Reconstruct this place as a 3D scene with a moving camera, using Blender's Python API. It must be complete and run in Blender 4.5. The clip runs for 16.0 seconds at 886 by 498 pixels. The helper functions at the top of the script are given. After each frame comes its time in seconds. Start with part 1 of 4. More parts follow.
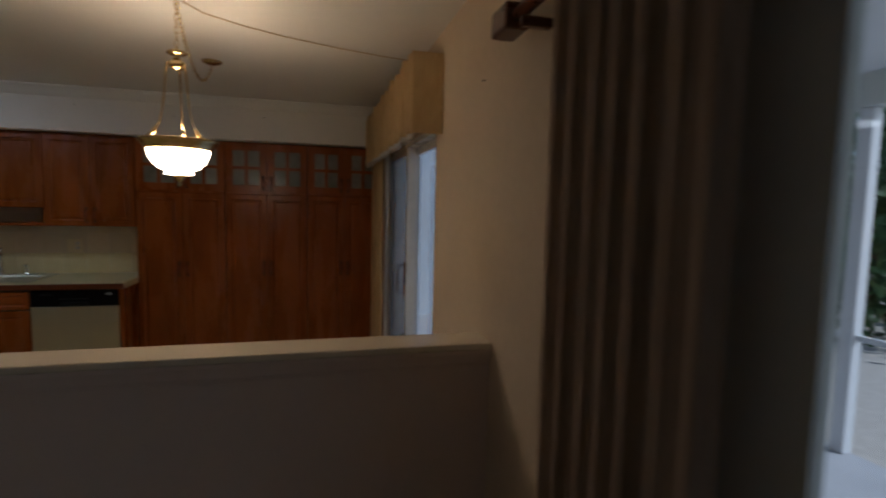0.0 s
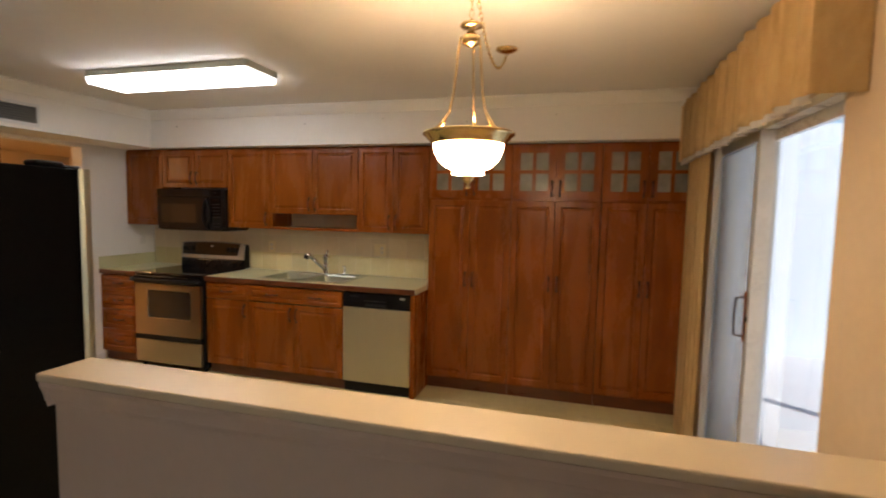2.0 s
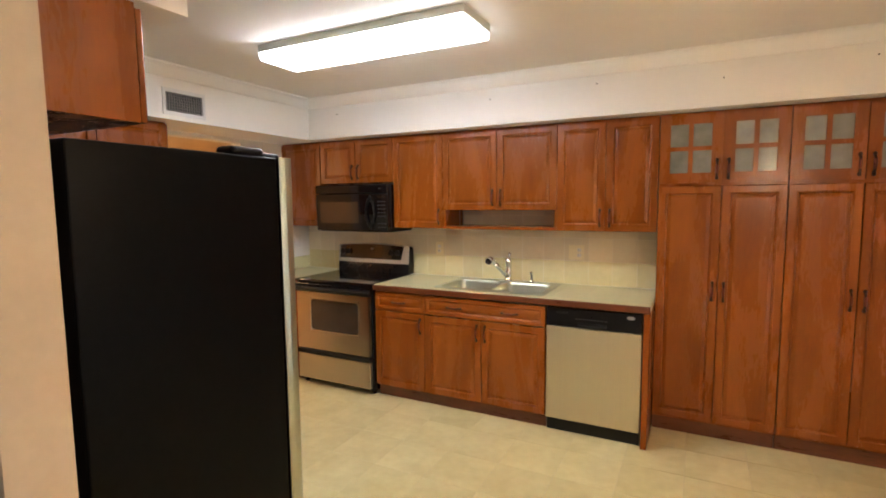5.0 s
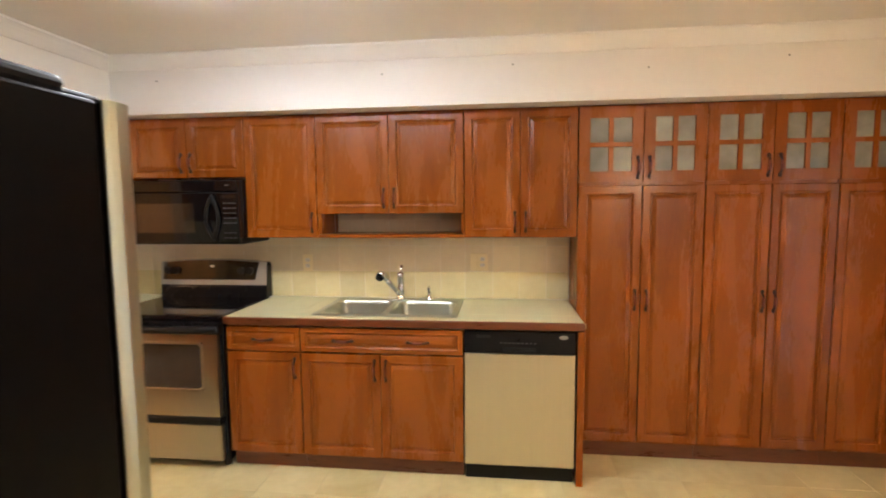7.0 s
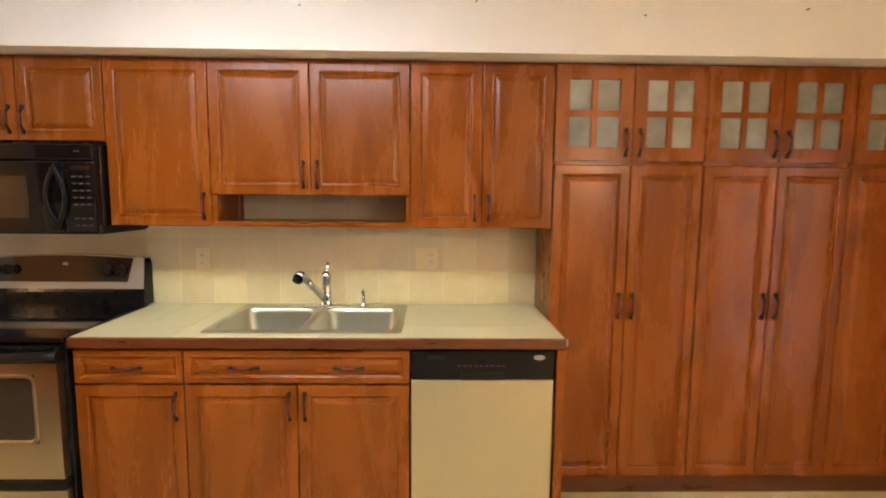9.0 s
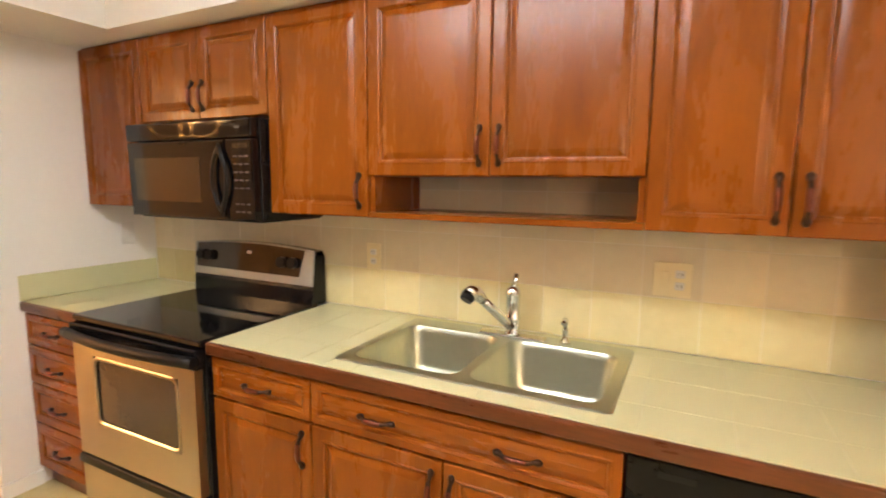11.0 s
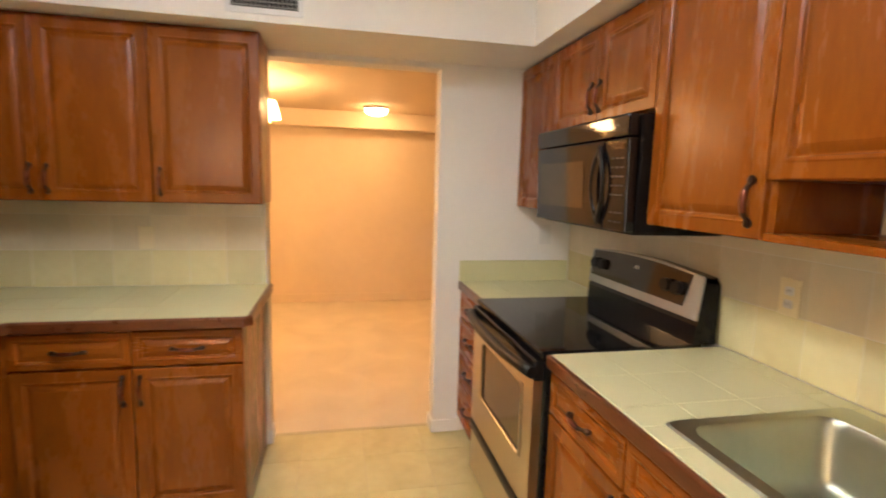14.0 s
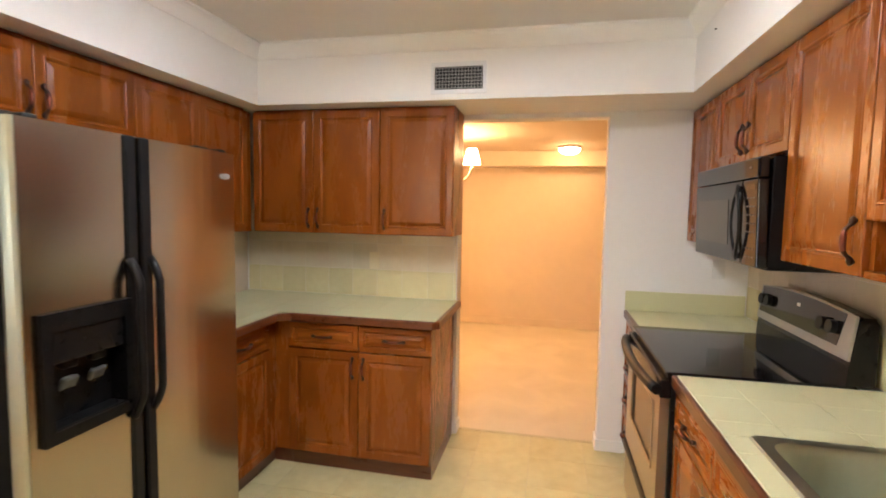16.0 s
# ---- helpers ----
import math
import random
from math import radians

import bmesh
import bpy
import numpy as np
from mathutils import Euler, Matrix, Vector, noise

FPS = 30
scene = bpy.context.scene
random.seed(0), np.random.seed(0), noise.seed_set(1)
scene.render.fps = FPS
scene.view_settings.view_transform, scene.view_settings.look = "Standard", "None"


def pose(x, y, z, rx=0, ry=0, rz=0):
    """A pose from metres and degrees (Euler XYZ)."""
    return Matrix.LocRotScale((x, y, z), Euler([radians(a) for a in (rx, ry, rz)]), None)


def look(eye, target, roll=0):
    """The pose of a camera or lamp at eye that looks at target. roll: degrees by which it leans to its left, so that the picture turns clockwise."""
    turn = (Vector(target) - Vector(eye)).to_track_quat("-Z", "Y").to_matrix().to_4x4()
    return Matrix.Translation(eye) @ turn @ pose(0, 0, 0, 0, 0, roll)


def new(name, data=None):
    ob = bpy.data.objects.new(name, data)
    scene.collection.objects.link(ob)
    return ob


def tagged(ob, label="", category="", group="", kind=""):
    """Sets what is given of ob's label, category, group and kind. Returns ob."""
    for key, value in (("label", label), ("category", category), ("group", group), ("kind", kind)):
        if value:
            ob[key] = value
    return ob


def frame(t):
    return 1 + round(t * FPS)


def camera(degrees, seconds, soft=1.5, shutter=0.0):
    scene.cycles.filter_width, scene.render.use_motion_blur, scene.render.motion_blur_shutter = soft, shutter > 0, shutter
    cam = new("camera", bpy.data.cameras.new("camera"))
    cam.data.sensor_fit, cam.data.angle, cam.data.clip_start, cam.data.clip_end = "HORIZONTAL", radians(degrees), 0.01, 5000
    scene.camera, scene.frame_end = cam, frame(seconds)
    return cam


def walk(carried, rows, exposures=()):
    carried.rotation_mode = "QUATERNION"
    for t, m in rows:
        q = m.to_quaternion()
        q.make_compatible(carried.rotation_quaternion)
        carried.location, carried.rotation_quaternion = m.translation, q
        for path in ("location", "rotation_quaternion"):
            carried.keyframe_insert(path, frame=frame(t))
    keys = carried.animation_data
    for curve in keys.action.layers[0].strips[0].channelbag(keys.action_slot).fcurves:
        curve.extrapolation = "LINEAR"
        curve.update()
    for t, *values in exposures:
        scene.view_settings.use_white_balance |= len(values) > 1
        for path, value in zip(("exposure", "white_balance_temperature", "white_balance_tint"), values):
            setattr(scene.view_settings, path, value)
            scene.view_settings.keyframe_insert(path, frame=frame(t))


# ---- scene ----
cam = camera(83.3, 16.0, 1.8, 0.5)
PATH = [
    (0, (-0.033, -0.118, 1.581), (0.475, 1.809, 1.413), 1.3),
    (0.5, (-0.075, 0.106, 1.579), (0.129, 2.089, 1.422), 0.8),
    (1, (-0.082, 0.303, 1.589), (-0.189, 2.294, 1.432), 0.8),
    (1.5, (-0.087, 0.459, 1.565), (-0.455, 2.42, 1.421), 1.3),
    (2, (-0.187, 0.569, 1.571), (-0.733, 2.486, 1.413), 1.2),
    (2.5, (-0.313, 0.673, 1.57), (-1.017, 2.539, 1.407), 0.7),
    (3, (-0.468, 0.782, 1.577), (-1.309, 2.589, 1.416), 0.4),
    (3.5, (-0.668, 0.918, 1.588), (-1.626, 2.666, 1.431), 0.2),
    (3.7, (-0.75, 0.967, 1.584), (-1.741, 2.697, 1.422), 0.1),
    (5.8, (-1.588, 1.233, 1.548), (-2.293, 3.097, 1.347), -0.7),
    (6, (-1.679, 1.294, 1.535), (-2.303, 3.185, 1.347), -0.6),
    (6.5, (-1.862, 1.478, 1.553), (-2.274, 3.426, 1.368), -0.5),
    (7, (-1.937, 1.667, 1.549), (-2.169, 3.645, 1.374), -0.5),
    (7.5, (-1.949, 1.849, 1.554), (-2.027, 3.839, 1.366), -0.6),
    (8, (-2.072, 2.011, 1.556), (-1.953, 3.995, 1.34), -0.0),
    (8.2, (-2.064, 2.057, 1.539), (-1.924, 4.041, 1.328), -0.0),
    (10.3, (-2.041, 2.922, 1.494), (-2.534, 4.843, 1.24), 1.2),
    (10.5, (-2.03, 3.002, 1.497), (-2.638, 4.889, 1.235), 1.0),
    (11, (-2.045, 3.196, 1.477), (-2.926, 4.973, 1.216), 0.6),
    (11.5, (-2.096, 3.34, 1.449), (-3.182, 5.0, 1.195), 0.8),
    (12, (-2.134, 3.485, 1.455), (-3.424, 4.986, 1.165), 1.4),
    (12.5, (-2.152, 3.606, 1.462), (-3.651, 4.891, 1.141), 1.7),
    (13, (-2.135, 3.688, 1.469), (-3.839, 4.683, 1.144), 1.4),
    (13.5, (-2.101, 3.665, 1.459), (-3.942, 4.394, 1.175), 1.9),
    (14, (-2.045, 3.657, 1.471), (-3.984, 4.071, 1.211), 1.6),
    (14.5, (-1.96, 3.675, 1.475), (-3.943, 3.798, 1.245), 1.4),
    (15, (-1.855, 3.764, 1.486), (-3.839, 3.625, 1.276), 1.5),
    (15.5, (-1.734, 3.851, 1.493), (-3.699, 3.529, 1.312), 1.3),
    (16, (-1.589, 3.885, 1.511), (-3.538, 3.463, 1.354), 1.0),
]
EXPOSURES = [(0, -1.25, 5100, 12), (0.5, 0.05, 6600, 18), (1.0, 0.2, 6500, 17), (1.5, 0.48, 6350, 16), (2.5, 0.6, 6100, 15), (3.5, 0.8, 5850, 14), (6, 1.66, 5800, 14),
             (8, 1.6, 5900, 14), (11, 1.92, 6300, 13), (13, 1.62, 6400, 13), (14.5, 1.58, 6100, 13), (16, 1.73, 5750, 13)]
walk(cam, [(t, look(eye, target, roll)) for t, eye, target, roll in PATH], EXPOSURES)

# ---- world and light ----
world = bpy.data.worlds.new("world")
scene.world = world
world.use_nodes = True
sky = world.node_tree.nodes.new("ShaderNodeTexSky")
sky.sky_type = "NISHITA"
sky.sun_disc = False
sky.sun_elevation, sky.sun_rotation = radians(36.7), radians(128)
world.node_tree.links.new(sky.outputs[0], world.node_tree.nodes["Background"].inputs[0])
world.node_tree.nodes["Background"].inputs[1].default_value = 0.15


def lamp(name, kind, place, watts, colour, size=0.1, target=None, size_y=None):
    data = bpy.data.lights.new(name, kind)
    data.energy, data.color = watts, colour
    if kind == "AREA":
        data.size = size
        if size_y:
            data.shape, data.size_y = "RECTANGLE", size_y
    elif kind == "POINT":
        data.shadow_soft_size = size
    ob = new(name, data)
    ob.matrix_world = look(place, target) if target else Matrix.Translation(place)
    return ob


sun = bpy.data.lights.new("sun", "SUN")
sun.energy, sun.angle, sun.color = 5.0, radians(0.5), (1.0, 0.95, 0.86)
new("sun", sun).matrix_world = look((18, -14, 17), (0, 0, 0))
FLUORO, PENDANT = 8.8, 44.0
# daylight standing in the living room's glazed opening
lamp("window_light", "AREA", (0.80, -0.9, 1.1), 2, (0.92, 0.96, 1.0), 0.8, (-3.0, -0.9, 0.9), 1.7)
# the bulb standing in the pendant's bowl
lamp("pendant_bulb", "POINT", (-0.608, 2.357, 1.805), 4.8, (1.0, 0.64, 0.32), 0.035)


# ---- materials ----
def nodes_of(name):
    m = bpy.data.materials.new(name)
    m.use_nodes = True
    return m, m.node_tree.nodes, m.node_tree.links, m.node_tree.nodes["Principled BSDF"]


def surface(name, dark, light, scale=6.0, rough=0.5, bump=0.1, bump_scale=80.0, stretch=(1, 1, 1), metal=0.0,
            contrast=(0.3, 0.7), fine=None, coat=0.0, spread=0.0, rough_vary=0.12, world_space=False, grain_mix=0.35, specular=0.5):
    """A procedural surface: two colours mixed by a large noise, a finer grain over it, a bump and uneven gloss."""
    m, n, l, p = nodes_of(name)
    tc, mp = n.new("ShaderNodeTexCoord"), n.new("ShaderNodeMapping")
    mp.inputs["Scale"].default_value = stretch
    if world_space:
        geo = n.new("ShaderNodeNewGeometry")
        l.new(geo.outputs["Position"], mp.inputs["Vector"])
    else:
        l.new(tc.outputs["Object"], mp.inputs["Vector"])
        info, mul = n.new("ShaderNodeObjectInfo"), n.new("ShaderNodeMath")
        mul.operation = "MULTIPLY"
        mul.inputs[1].default_value = 37.0
        l.new(info.outputs["Random"], mul.inputs[0])
        l.new(mul.outputs[0], mp.inputs["Location"])
    big, grain = n.new("ShaderNodeTexNoise"), n.new("ShaderNodeTexNoise")
    big.inputs["Scale"].default_value, big.inputs["Detail"].default_value = scale, 4
    big.inputs["Distortion"].default_value = 0.6
    grain.inputs["Scale"].default_value, grain.inputs["Detail"].default_value = fine or scale * 9, 5
    l.new(mp.outputs[0], big.inputs["Vector"])
    l.new(mp.outputs[0], grain.inputs["Vector"])
    mix = n.new("ShaderNodeMix")
    mix.inputs[0].default_value = grain_mix
    l.new(big.outputs[0], mix.inputs[2])
    l.new(grain.outputs[0], mix.inputs[3])
    ramp = n.new("ShaderNodeValToRGB")
    ramp.color_ramp.elements[0].position, ramp.color_ramp.elements[1].position = contrast
    ramp.color_ramp.elements[0].color, ramp.color_ramp.elements[1].color = (*dark, 1), (*light, 1)
    l.new(mix.outputs[0], ramp.inputs[0])
    tone = ramp.outputs[0]
    if spread and not world_space:
        hsv, vr = n.new("ShaderNodeHueSaturation"), n.new("ShaderNodeMapRange")
        vr.inputs["To Min"].default_value, vr.inputs["To Max"].default_value = 1 - spread, 1 + spread
        l.new(info.outputs["Random"], vr.inputs["Value"])
        l.new(vr.outputs[0], hsv.inputs["Value"])
        l.new(tone, hsv.inputs["Color"])
        tone = hsv.outputs[0]
    l.new(tone, p.inputs["Base Color"])
    rr = n.new("ShaderNodeMapRange")
    rr.inputs["To Min"].default_value, rr.inputs["To Max"].default_value = max(0.02, rough - rough_vary), min(1, rough + rough_vary)
    l.new(mix.outputs[0], rr.inputs["Value"])
    l.new(rr.outputs[0], p.inputs["Roughness"])
    p.inputs["Metallic"].default_value = metal
    p.inputs["Specular IOR Level"].default_value = specular
    p.inputs["Coat Weight"].default_value = coat
    p.inputs["Coat Roughness"].default_value = 0.15
    if bump:
        bt, bp = n.new("ShaderNodeTexNoise"), n.new("ShaderNodeBump")
        bt.inputs["Scale"].default_value, bt.inputs["Detail"].default_value = bump_scale, 3
        bp.inputs["Strength"].default_value, bp.inputs["Distance"].default_value = bump, 0.004
        l.new(mp.outputs[0], bt.inputs["Vector"])
        l.new(bt.outputs[0], bp.inputs["Height"])
        l.new(bp.outputs[0], p.inputs["Normal"])
    return m


def glow(name, colour, strength, base=(0.9, 0.9, 0.88)):
    m, n, l, p = nodes_of(name)
    p.inputs["Base Color"].default_value = (*base, 1)
    p.inputs["Emission Color"].default_value, p.inputs["Emission Strength"].default_value = (*colour, 1), strength
    p.inputs["Roughness"].default_value = 0.4
    return m


def glass(name, colour=(1, 1, 1), rough=0.0):
    m, n, l, p = nodes_of(name)
    p.inputs["Base Color"].default_value = (*colour, 1)
    p.inputs["Transmission Weight"].default_value, p.inputs["Roughness"].default_value = 1.0, rough
    p.inputs["IOR"].default_value = 1.45
    return m


WOOD = surface("cherry_wood", (0.165, 0.037, 0.0028), (0.332, 0.096, 0.0072), 2.4, 0.27, 0.0, 60, (3.0, 3.0, 0.6), fine=34, grain_mix=0.24, spread=0.06, specular=0.34, contrast=(0.18, 0.80))
WOOD_H = surface("cherry_wood_level", (0.165, 0.037, 0.0028), (0.332, 0.096, 0.0072), 2.4, 0.27, 0.0, 60, (0.6, 3.0, 3.0), fine=34, grain_mix=0.24, spread=0.06, specular=0.34, contrast=(0.18, 0.80))
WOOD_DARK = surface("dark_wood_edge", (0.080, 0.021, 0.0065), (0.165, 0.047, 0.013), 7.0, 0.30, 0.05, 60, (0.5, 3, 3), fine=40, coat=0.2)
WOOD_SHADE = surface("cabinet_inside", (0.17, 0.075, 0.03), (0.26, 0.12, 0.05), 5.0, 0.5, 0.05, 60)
BRONZE = surface("dark_bronze", (0.028, 0.015, 0.010), (0.075, 0.036, 0.022), 60, 0.34, 0.1, 200, metal=0.85)
CREAM_WALL = surface("beige_wall_paint", (0.63, 0.515, 0.365), (0.72, 0.60, 0.445), 2.2, 0.72, 0.12, 220, fine=30, world_space=True)
PINK_WALL = surface("pinkish_beige_wall_paint", (0.735, 0.60, 0.50), (0.785, 0.65, 0.55), 1.6, 0.66, 0.12, 220, fine=30, world_space=True)
WHITE_WALL = surface("white_wall_paint", (0.84, 0.83, 0.81), (0.88, 0.87, 0.85), 1.4, 0.7, 0.10, 200, fine=30, world_space=True)
CEILING = surface("ceiling_paint", (0.81, 0.795, 0.77), (0.85, 0.835, 0.81), 1.1, 0.85, 0.22, 130, fine=20, world_space=True)
TRIM = surface("white_trim_paint", (0.85, 0.845, 0.83), (0.89, 0.885, 0.87), 4, 0.32, 0.04, 120, world_space=True)
CAP = surface("half_wall_cap_paint", (0.76, 0.675, 0.51), (0.785, 0.70, 0.535), 1.5, 0.26, 0.03, 60, world_space=True, fine=12, rough_vary=0.02)
ORANGE_WALL = surface("far_room_paint", (0.70, 0.58, 0.42), (0.76, 0.64, 0.48), 1.2, 0.75, 0.1, 200, world_space=True)
FLOOR_TILE = surface("floor_tile_glaze", (0.53, 0.465, 0.215), (0.69, 0.63, 0.345), 3.0, 0.38, 0.05, 40, fine=16, spread=0.03, rough_vary=0.06)
COUNTER_GROUT = surface("worktop_grout", (0.58, 0.56, 0.38), (0.64, 0.62, 0.44), 18, 0.8, 0.1, 300, world_space=True)
PALE_GROUT = surface("backsplash_grout", (0.82, 0.79, 0.70), (0.87, 0.84, 0.75), 18, 0.8, 0.1, 300, world_space=True)
GROUT = surface("tile_grout", (0.54, 0.48, 0.29), (0.62, 0.56, 0.36), 18, 0.85, 0.3, 300, world_space=True)
CARPET = surface("beige_carpet", (0.64, 0.555, 0.40), (0.76, 0.67, 0.50), 3, 0.95, 0.7, 420, fine=260, world_space=True)
COUNTER_TILE = surface("counter_tile_glaze", (0.625, 0.615, 0.365), (0.66, 0.65, 0.395), 4, 0.30, 0.0, 60, fine=20, spread=0.02, rough_vary=0.0, contrast=(0.1, 0.9))
SPLASH_TILE = surface("backsplash_tile_glaze", (0.68, 0.61, 0.325), (0.78, 0.715, 0.425), 3, 0.24, 0.03, 14, fine=24, spread=0.08, rough_vary=0.05)
# same tile as below, tinted pink for the pendant light under the cabinets
PENDANT_TINT_TILE = surface("pendant_tinted_backsplash_glaze", (0.75, 0.675, 0.49), (0.85, 0.775, 0.59), 3, 0.24, 0.03, 14, fine=24, spread=0.06, rough_vary=0.05)
STEEL = surface("brushed_steel", (0.485, 0.43, 0.36), (0.52, 0.46, 0.39), 3, 0.21, 0.0, 90, (40, 40, 0.6), metal=1.0, fine=30, rough_vary=0.03)
STEEL_H = surface("brushed_steel_level", (0.45, 0.405, 0.335), (0.48, 0.43, 0.36), 3, 0.29, 0.0, 90, (0.6, 40, 40), metal=1.0, fine=30, rough_vary=0.0, contrast=(0.1, 0.9))
SINK_STEEL = surface("satin_sink_steel", (0.50, 0.525, 0.43), (0.56, 0.585, 0.48), 6, 0.36, 0.0, metal=1.0, rough_vary=0.03)
DW_STEEL = surface("satin_steel_panel", (0.60, 0.545, 0.385), (0.63, 0.575, 0.415), 2, 0.42, 0.0, 90, (30, 30, 0.6), metal=0.8, fine=30, rough_vary=0.05)
CHROME = surface("chrome", (0.72, 0.72, 0.72), (0.82, 0.82, 0.82), 30, 0.10, 0.0, metal=1.0, rough_vary=0.04)
BRASS = surface("polished_brass", (0.62, 0.47, 0.22), (0.78, 0.62, 0.34), 30, 0.20, 0.04, 90, metal=1.0)
COPPER = surface("worn_red_copper", (0.11, 0.030, 0.018), (0.24, 0.075, 0.045), 50, 0.30, 0.1, 200, metal=0.8)
BLACK = surface("black_enamel", (0.005, 0.005, 0.006), (0.009, 0.009, 0.010), 20, 0.18, 0.0, 200, rough_vary=0.04, specular=0.22)
BLACK_GLASS = surface("black_glass", (0.004, 0.004, 0.005), (0.007, 0.007, 0.008), 10, 0.05, 0.0, rough_vary=0.02)
BLACK_SIDE = surface("black_textured_steel", (0.0025, 0.0025, 0.003), (0.005, 0.005, 0.0055), 40, 0.32, 0.12, 300, specular=0.09)
DULL_BLACK = surface("dull_black_plastic", (0.004, 0.004, 0.004), (0.007, 0.007, 0.007), 40, 0.3, 0.0, specular=0.2)
BLACK_PLASTIC = surface("black_plastic", (0.006, 0.006, 0.007), (0.010, 0.010, 0.010), 40, 0.4, 0.05, 300, specular=0.22)
GREY_MARK = surface("grey_print", (0.05, 0.048, 0.045), (0.075, 0.072, 0.067), 40, 0.5, 0.0)
IVORY = surface("ivory_plastic", (0.84, 0.75, 0.50), (0.88, 0.80, 0.56), 20, 0.35, 0.0)
WHITE_PLASTIC = surface("white_plastic", (0.74, 0.74, 0.72), (0.80, 0.80, 0.78), 20, 0.35, 0.0)
GOLD_CLOTH = surface("gold_curtain_cloth", (0.74, 0.54, 0.25), (0.87, 0.70, 0.39), 9, 0.8, 0.25, 500, (3, 3, 1.2), fine=120)
TAUPE_CLOTH = surface("taupe_curtain_cloth", (0.45, 0.34, 0.235), (0.56, 0.435, 0.31), 7, 0.85, 0.25, 500, (4, 4, 0.6), fine=120)
SHEER = surface("white_lining_cloth", (0.76, 0.74, 0.70), (0.82, 0.80, 0.76), 9, 0.85, 0.2, 400)
WHITE_METAL = surface("white_painted_metal", (0.70, 0.72, 0.74), (0.78, 0.80, 0.82), 6, 0.4, 0.04, 150)
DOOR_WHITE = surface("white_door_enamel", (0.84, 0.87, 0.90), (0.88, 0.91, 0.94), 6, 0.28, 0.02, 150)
FROST = surface("frosted_cabinet_glass", (0.16, 0.158, 0.13), (0.37, 0.37, 0.32), 3, 0.15, 0.10, 60, (1, 1, 1), fine=16, spread=0.35)


def let_through(m, share):
    """Thin cloth passes part of the light that falls on its other side."""
    n, l = m.node_tree.nodes, m.node_tree.links
    p, out = n["Principled BSDF"], n["Material Output"]
    tr, mix = n.new("ShaderNodeBsdfTranslucent"), n.new("ShaderNodeMixShader")
    l.new(p.inputs["Base Color"].links[0].from_socket, tr.inputs["Color"])
    mix.inputs[0].default_value = share
    l.new(p.outputs[0], mix.inputs[1])
    l.new(tr.outputs[0], mix.inputs[2])
    l.new(mix.outputs[0], out.inputs["Surface"])


let_through(SHEER, 0.5)
let_through(GOLD_CLOTH, 0.2)
CONSOLE_STEEL = surface("satin_console_steel", (0.37, 0.375, 0.355), (0.42, 0.425, 0.40), 5, 0.40, 0.0, metal=0.5, rough_vary=0.03)
DARK_MIRROR = surface("dark_control_glass", (0.06, 0.052, 0.043), (0.075, 0.065, 0.053), 6, 0.06, 0.0, metal=0.75, rough_vary=0.01)
PANE = glass("door_glass", (0.93, 0.95, 0.94))
TUBE_LIGHT = glow("lit_acrylic_diffuser", (0.97, 0.95, 0.88), FLUORO)
BOWL_LIGHT = glow("lit_alabaster_glass", (1.0, 0.67, 0.36), PENDANT)
DOME_LIGHT = glow("lit_dome_glass", (1.0, 0.56, 0.225), 21.0)
SHADE_LIGHT = glow("lit_lamp_shade", (1.0, 0.56, 0.225), 15.5)
# pale blue stands in for bright daylight on the porch wall
DAYLIGHT_BLUE = surface("daylight_blue_wall", (0.54, 0.61, 0.68), (0.60, 0.67, 0.74), 2, 0.7, 0.1, 120, world_space=True)
CONCRETE = surface("porch_slab", (0.50, 0.51, 0.53), (0.60, 0.61, 0.63), 3, 0.8, 0.3, 120, world_space=True)
GRAVEL = surface("sunlit_gravel", (0.48, 0.44, 0.38), (0.66, 0.62, 0.55), 12, 0.95, 0.8, 90, world_space=True)
LEAF = surface("leaves", (0.030, 0.070, 0.018), (0.10, 0.19, 0.05), 9, 0.55, 0.2, 60, spread=0.2)
BARK = surface("bark", (0.07, 0.05, 0.035), (0.15, 0.11, 0.08), 12, 0.9, 0.8, 40, (1, 1, 0.3))
GREY_PAINT = surface("grey_green_frame_paint", (0.58, 0.61, 0.58), (0.64, 0.67, 0.64), 5, 0.5, 0.06, 100)


# ---- mesh helpers ----
def box(bm, x0, x1, y0, y1, z0, z1, bevel=0.0, seg=1):
    made = bmesh.ops.create_cube(bm, size=1.0)["verts"]
    bmesh.ops.scale(bm, vec=(x1 - x0, y1 - y0, z1 - z0), verts=made)
    bmesh.ops.translate(bm, vec=((x0 + x1) / 2, (y0 + y1) / 2, (z0 + z1) / 2), verts=made)
    if bevel:
        edges = list({e for v in made for e in v.link_edges})
        bmesh.ops.bevel(bm, geom=edges, offset=bevel, segments=seg, affect="EDGES", profile=0.5)
    return bm


def boxes(*rows, bevel=0.0, seg=1):
    bm = bmesh.new()
    for r in rows:
        box(bm, *r, bevel=bevel, seg=seg)
    return bm


def lathe(profile, seg=32, centre=(0, 0)):
    """A turned body from (radius, height) pairs."""
    bm = bmesh.new()
    rings = []
    for r, z in profile:
        r = max(r, 0.0004)
        rings.append([bm.verts.new((centre[0] + r * math.cos(2 * math.pi * k / seg), centre[1] + r * math.sin(2 * math.pi * k / seg), z)) for k in range(seg)])
    for a, b in zip(rings, rings[1:]):
        for k in range(seg):
            f = bm.faces.new((a[k], a[(k + 1) % seg], b[(k + 1) % seg], b[k]))
            f.smooth = True
    return bm


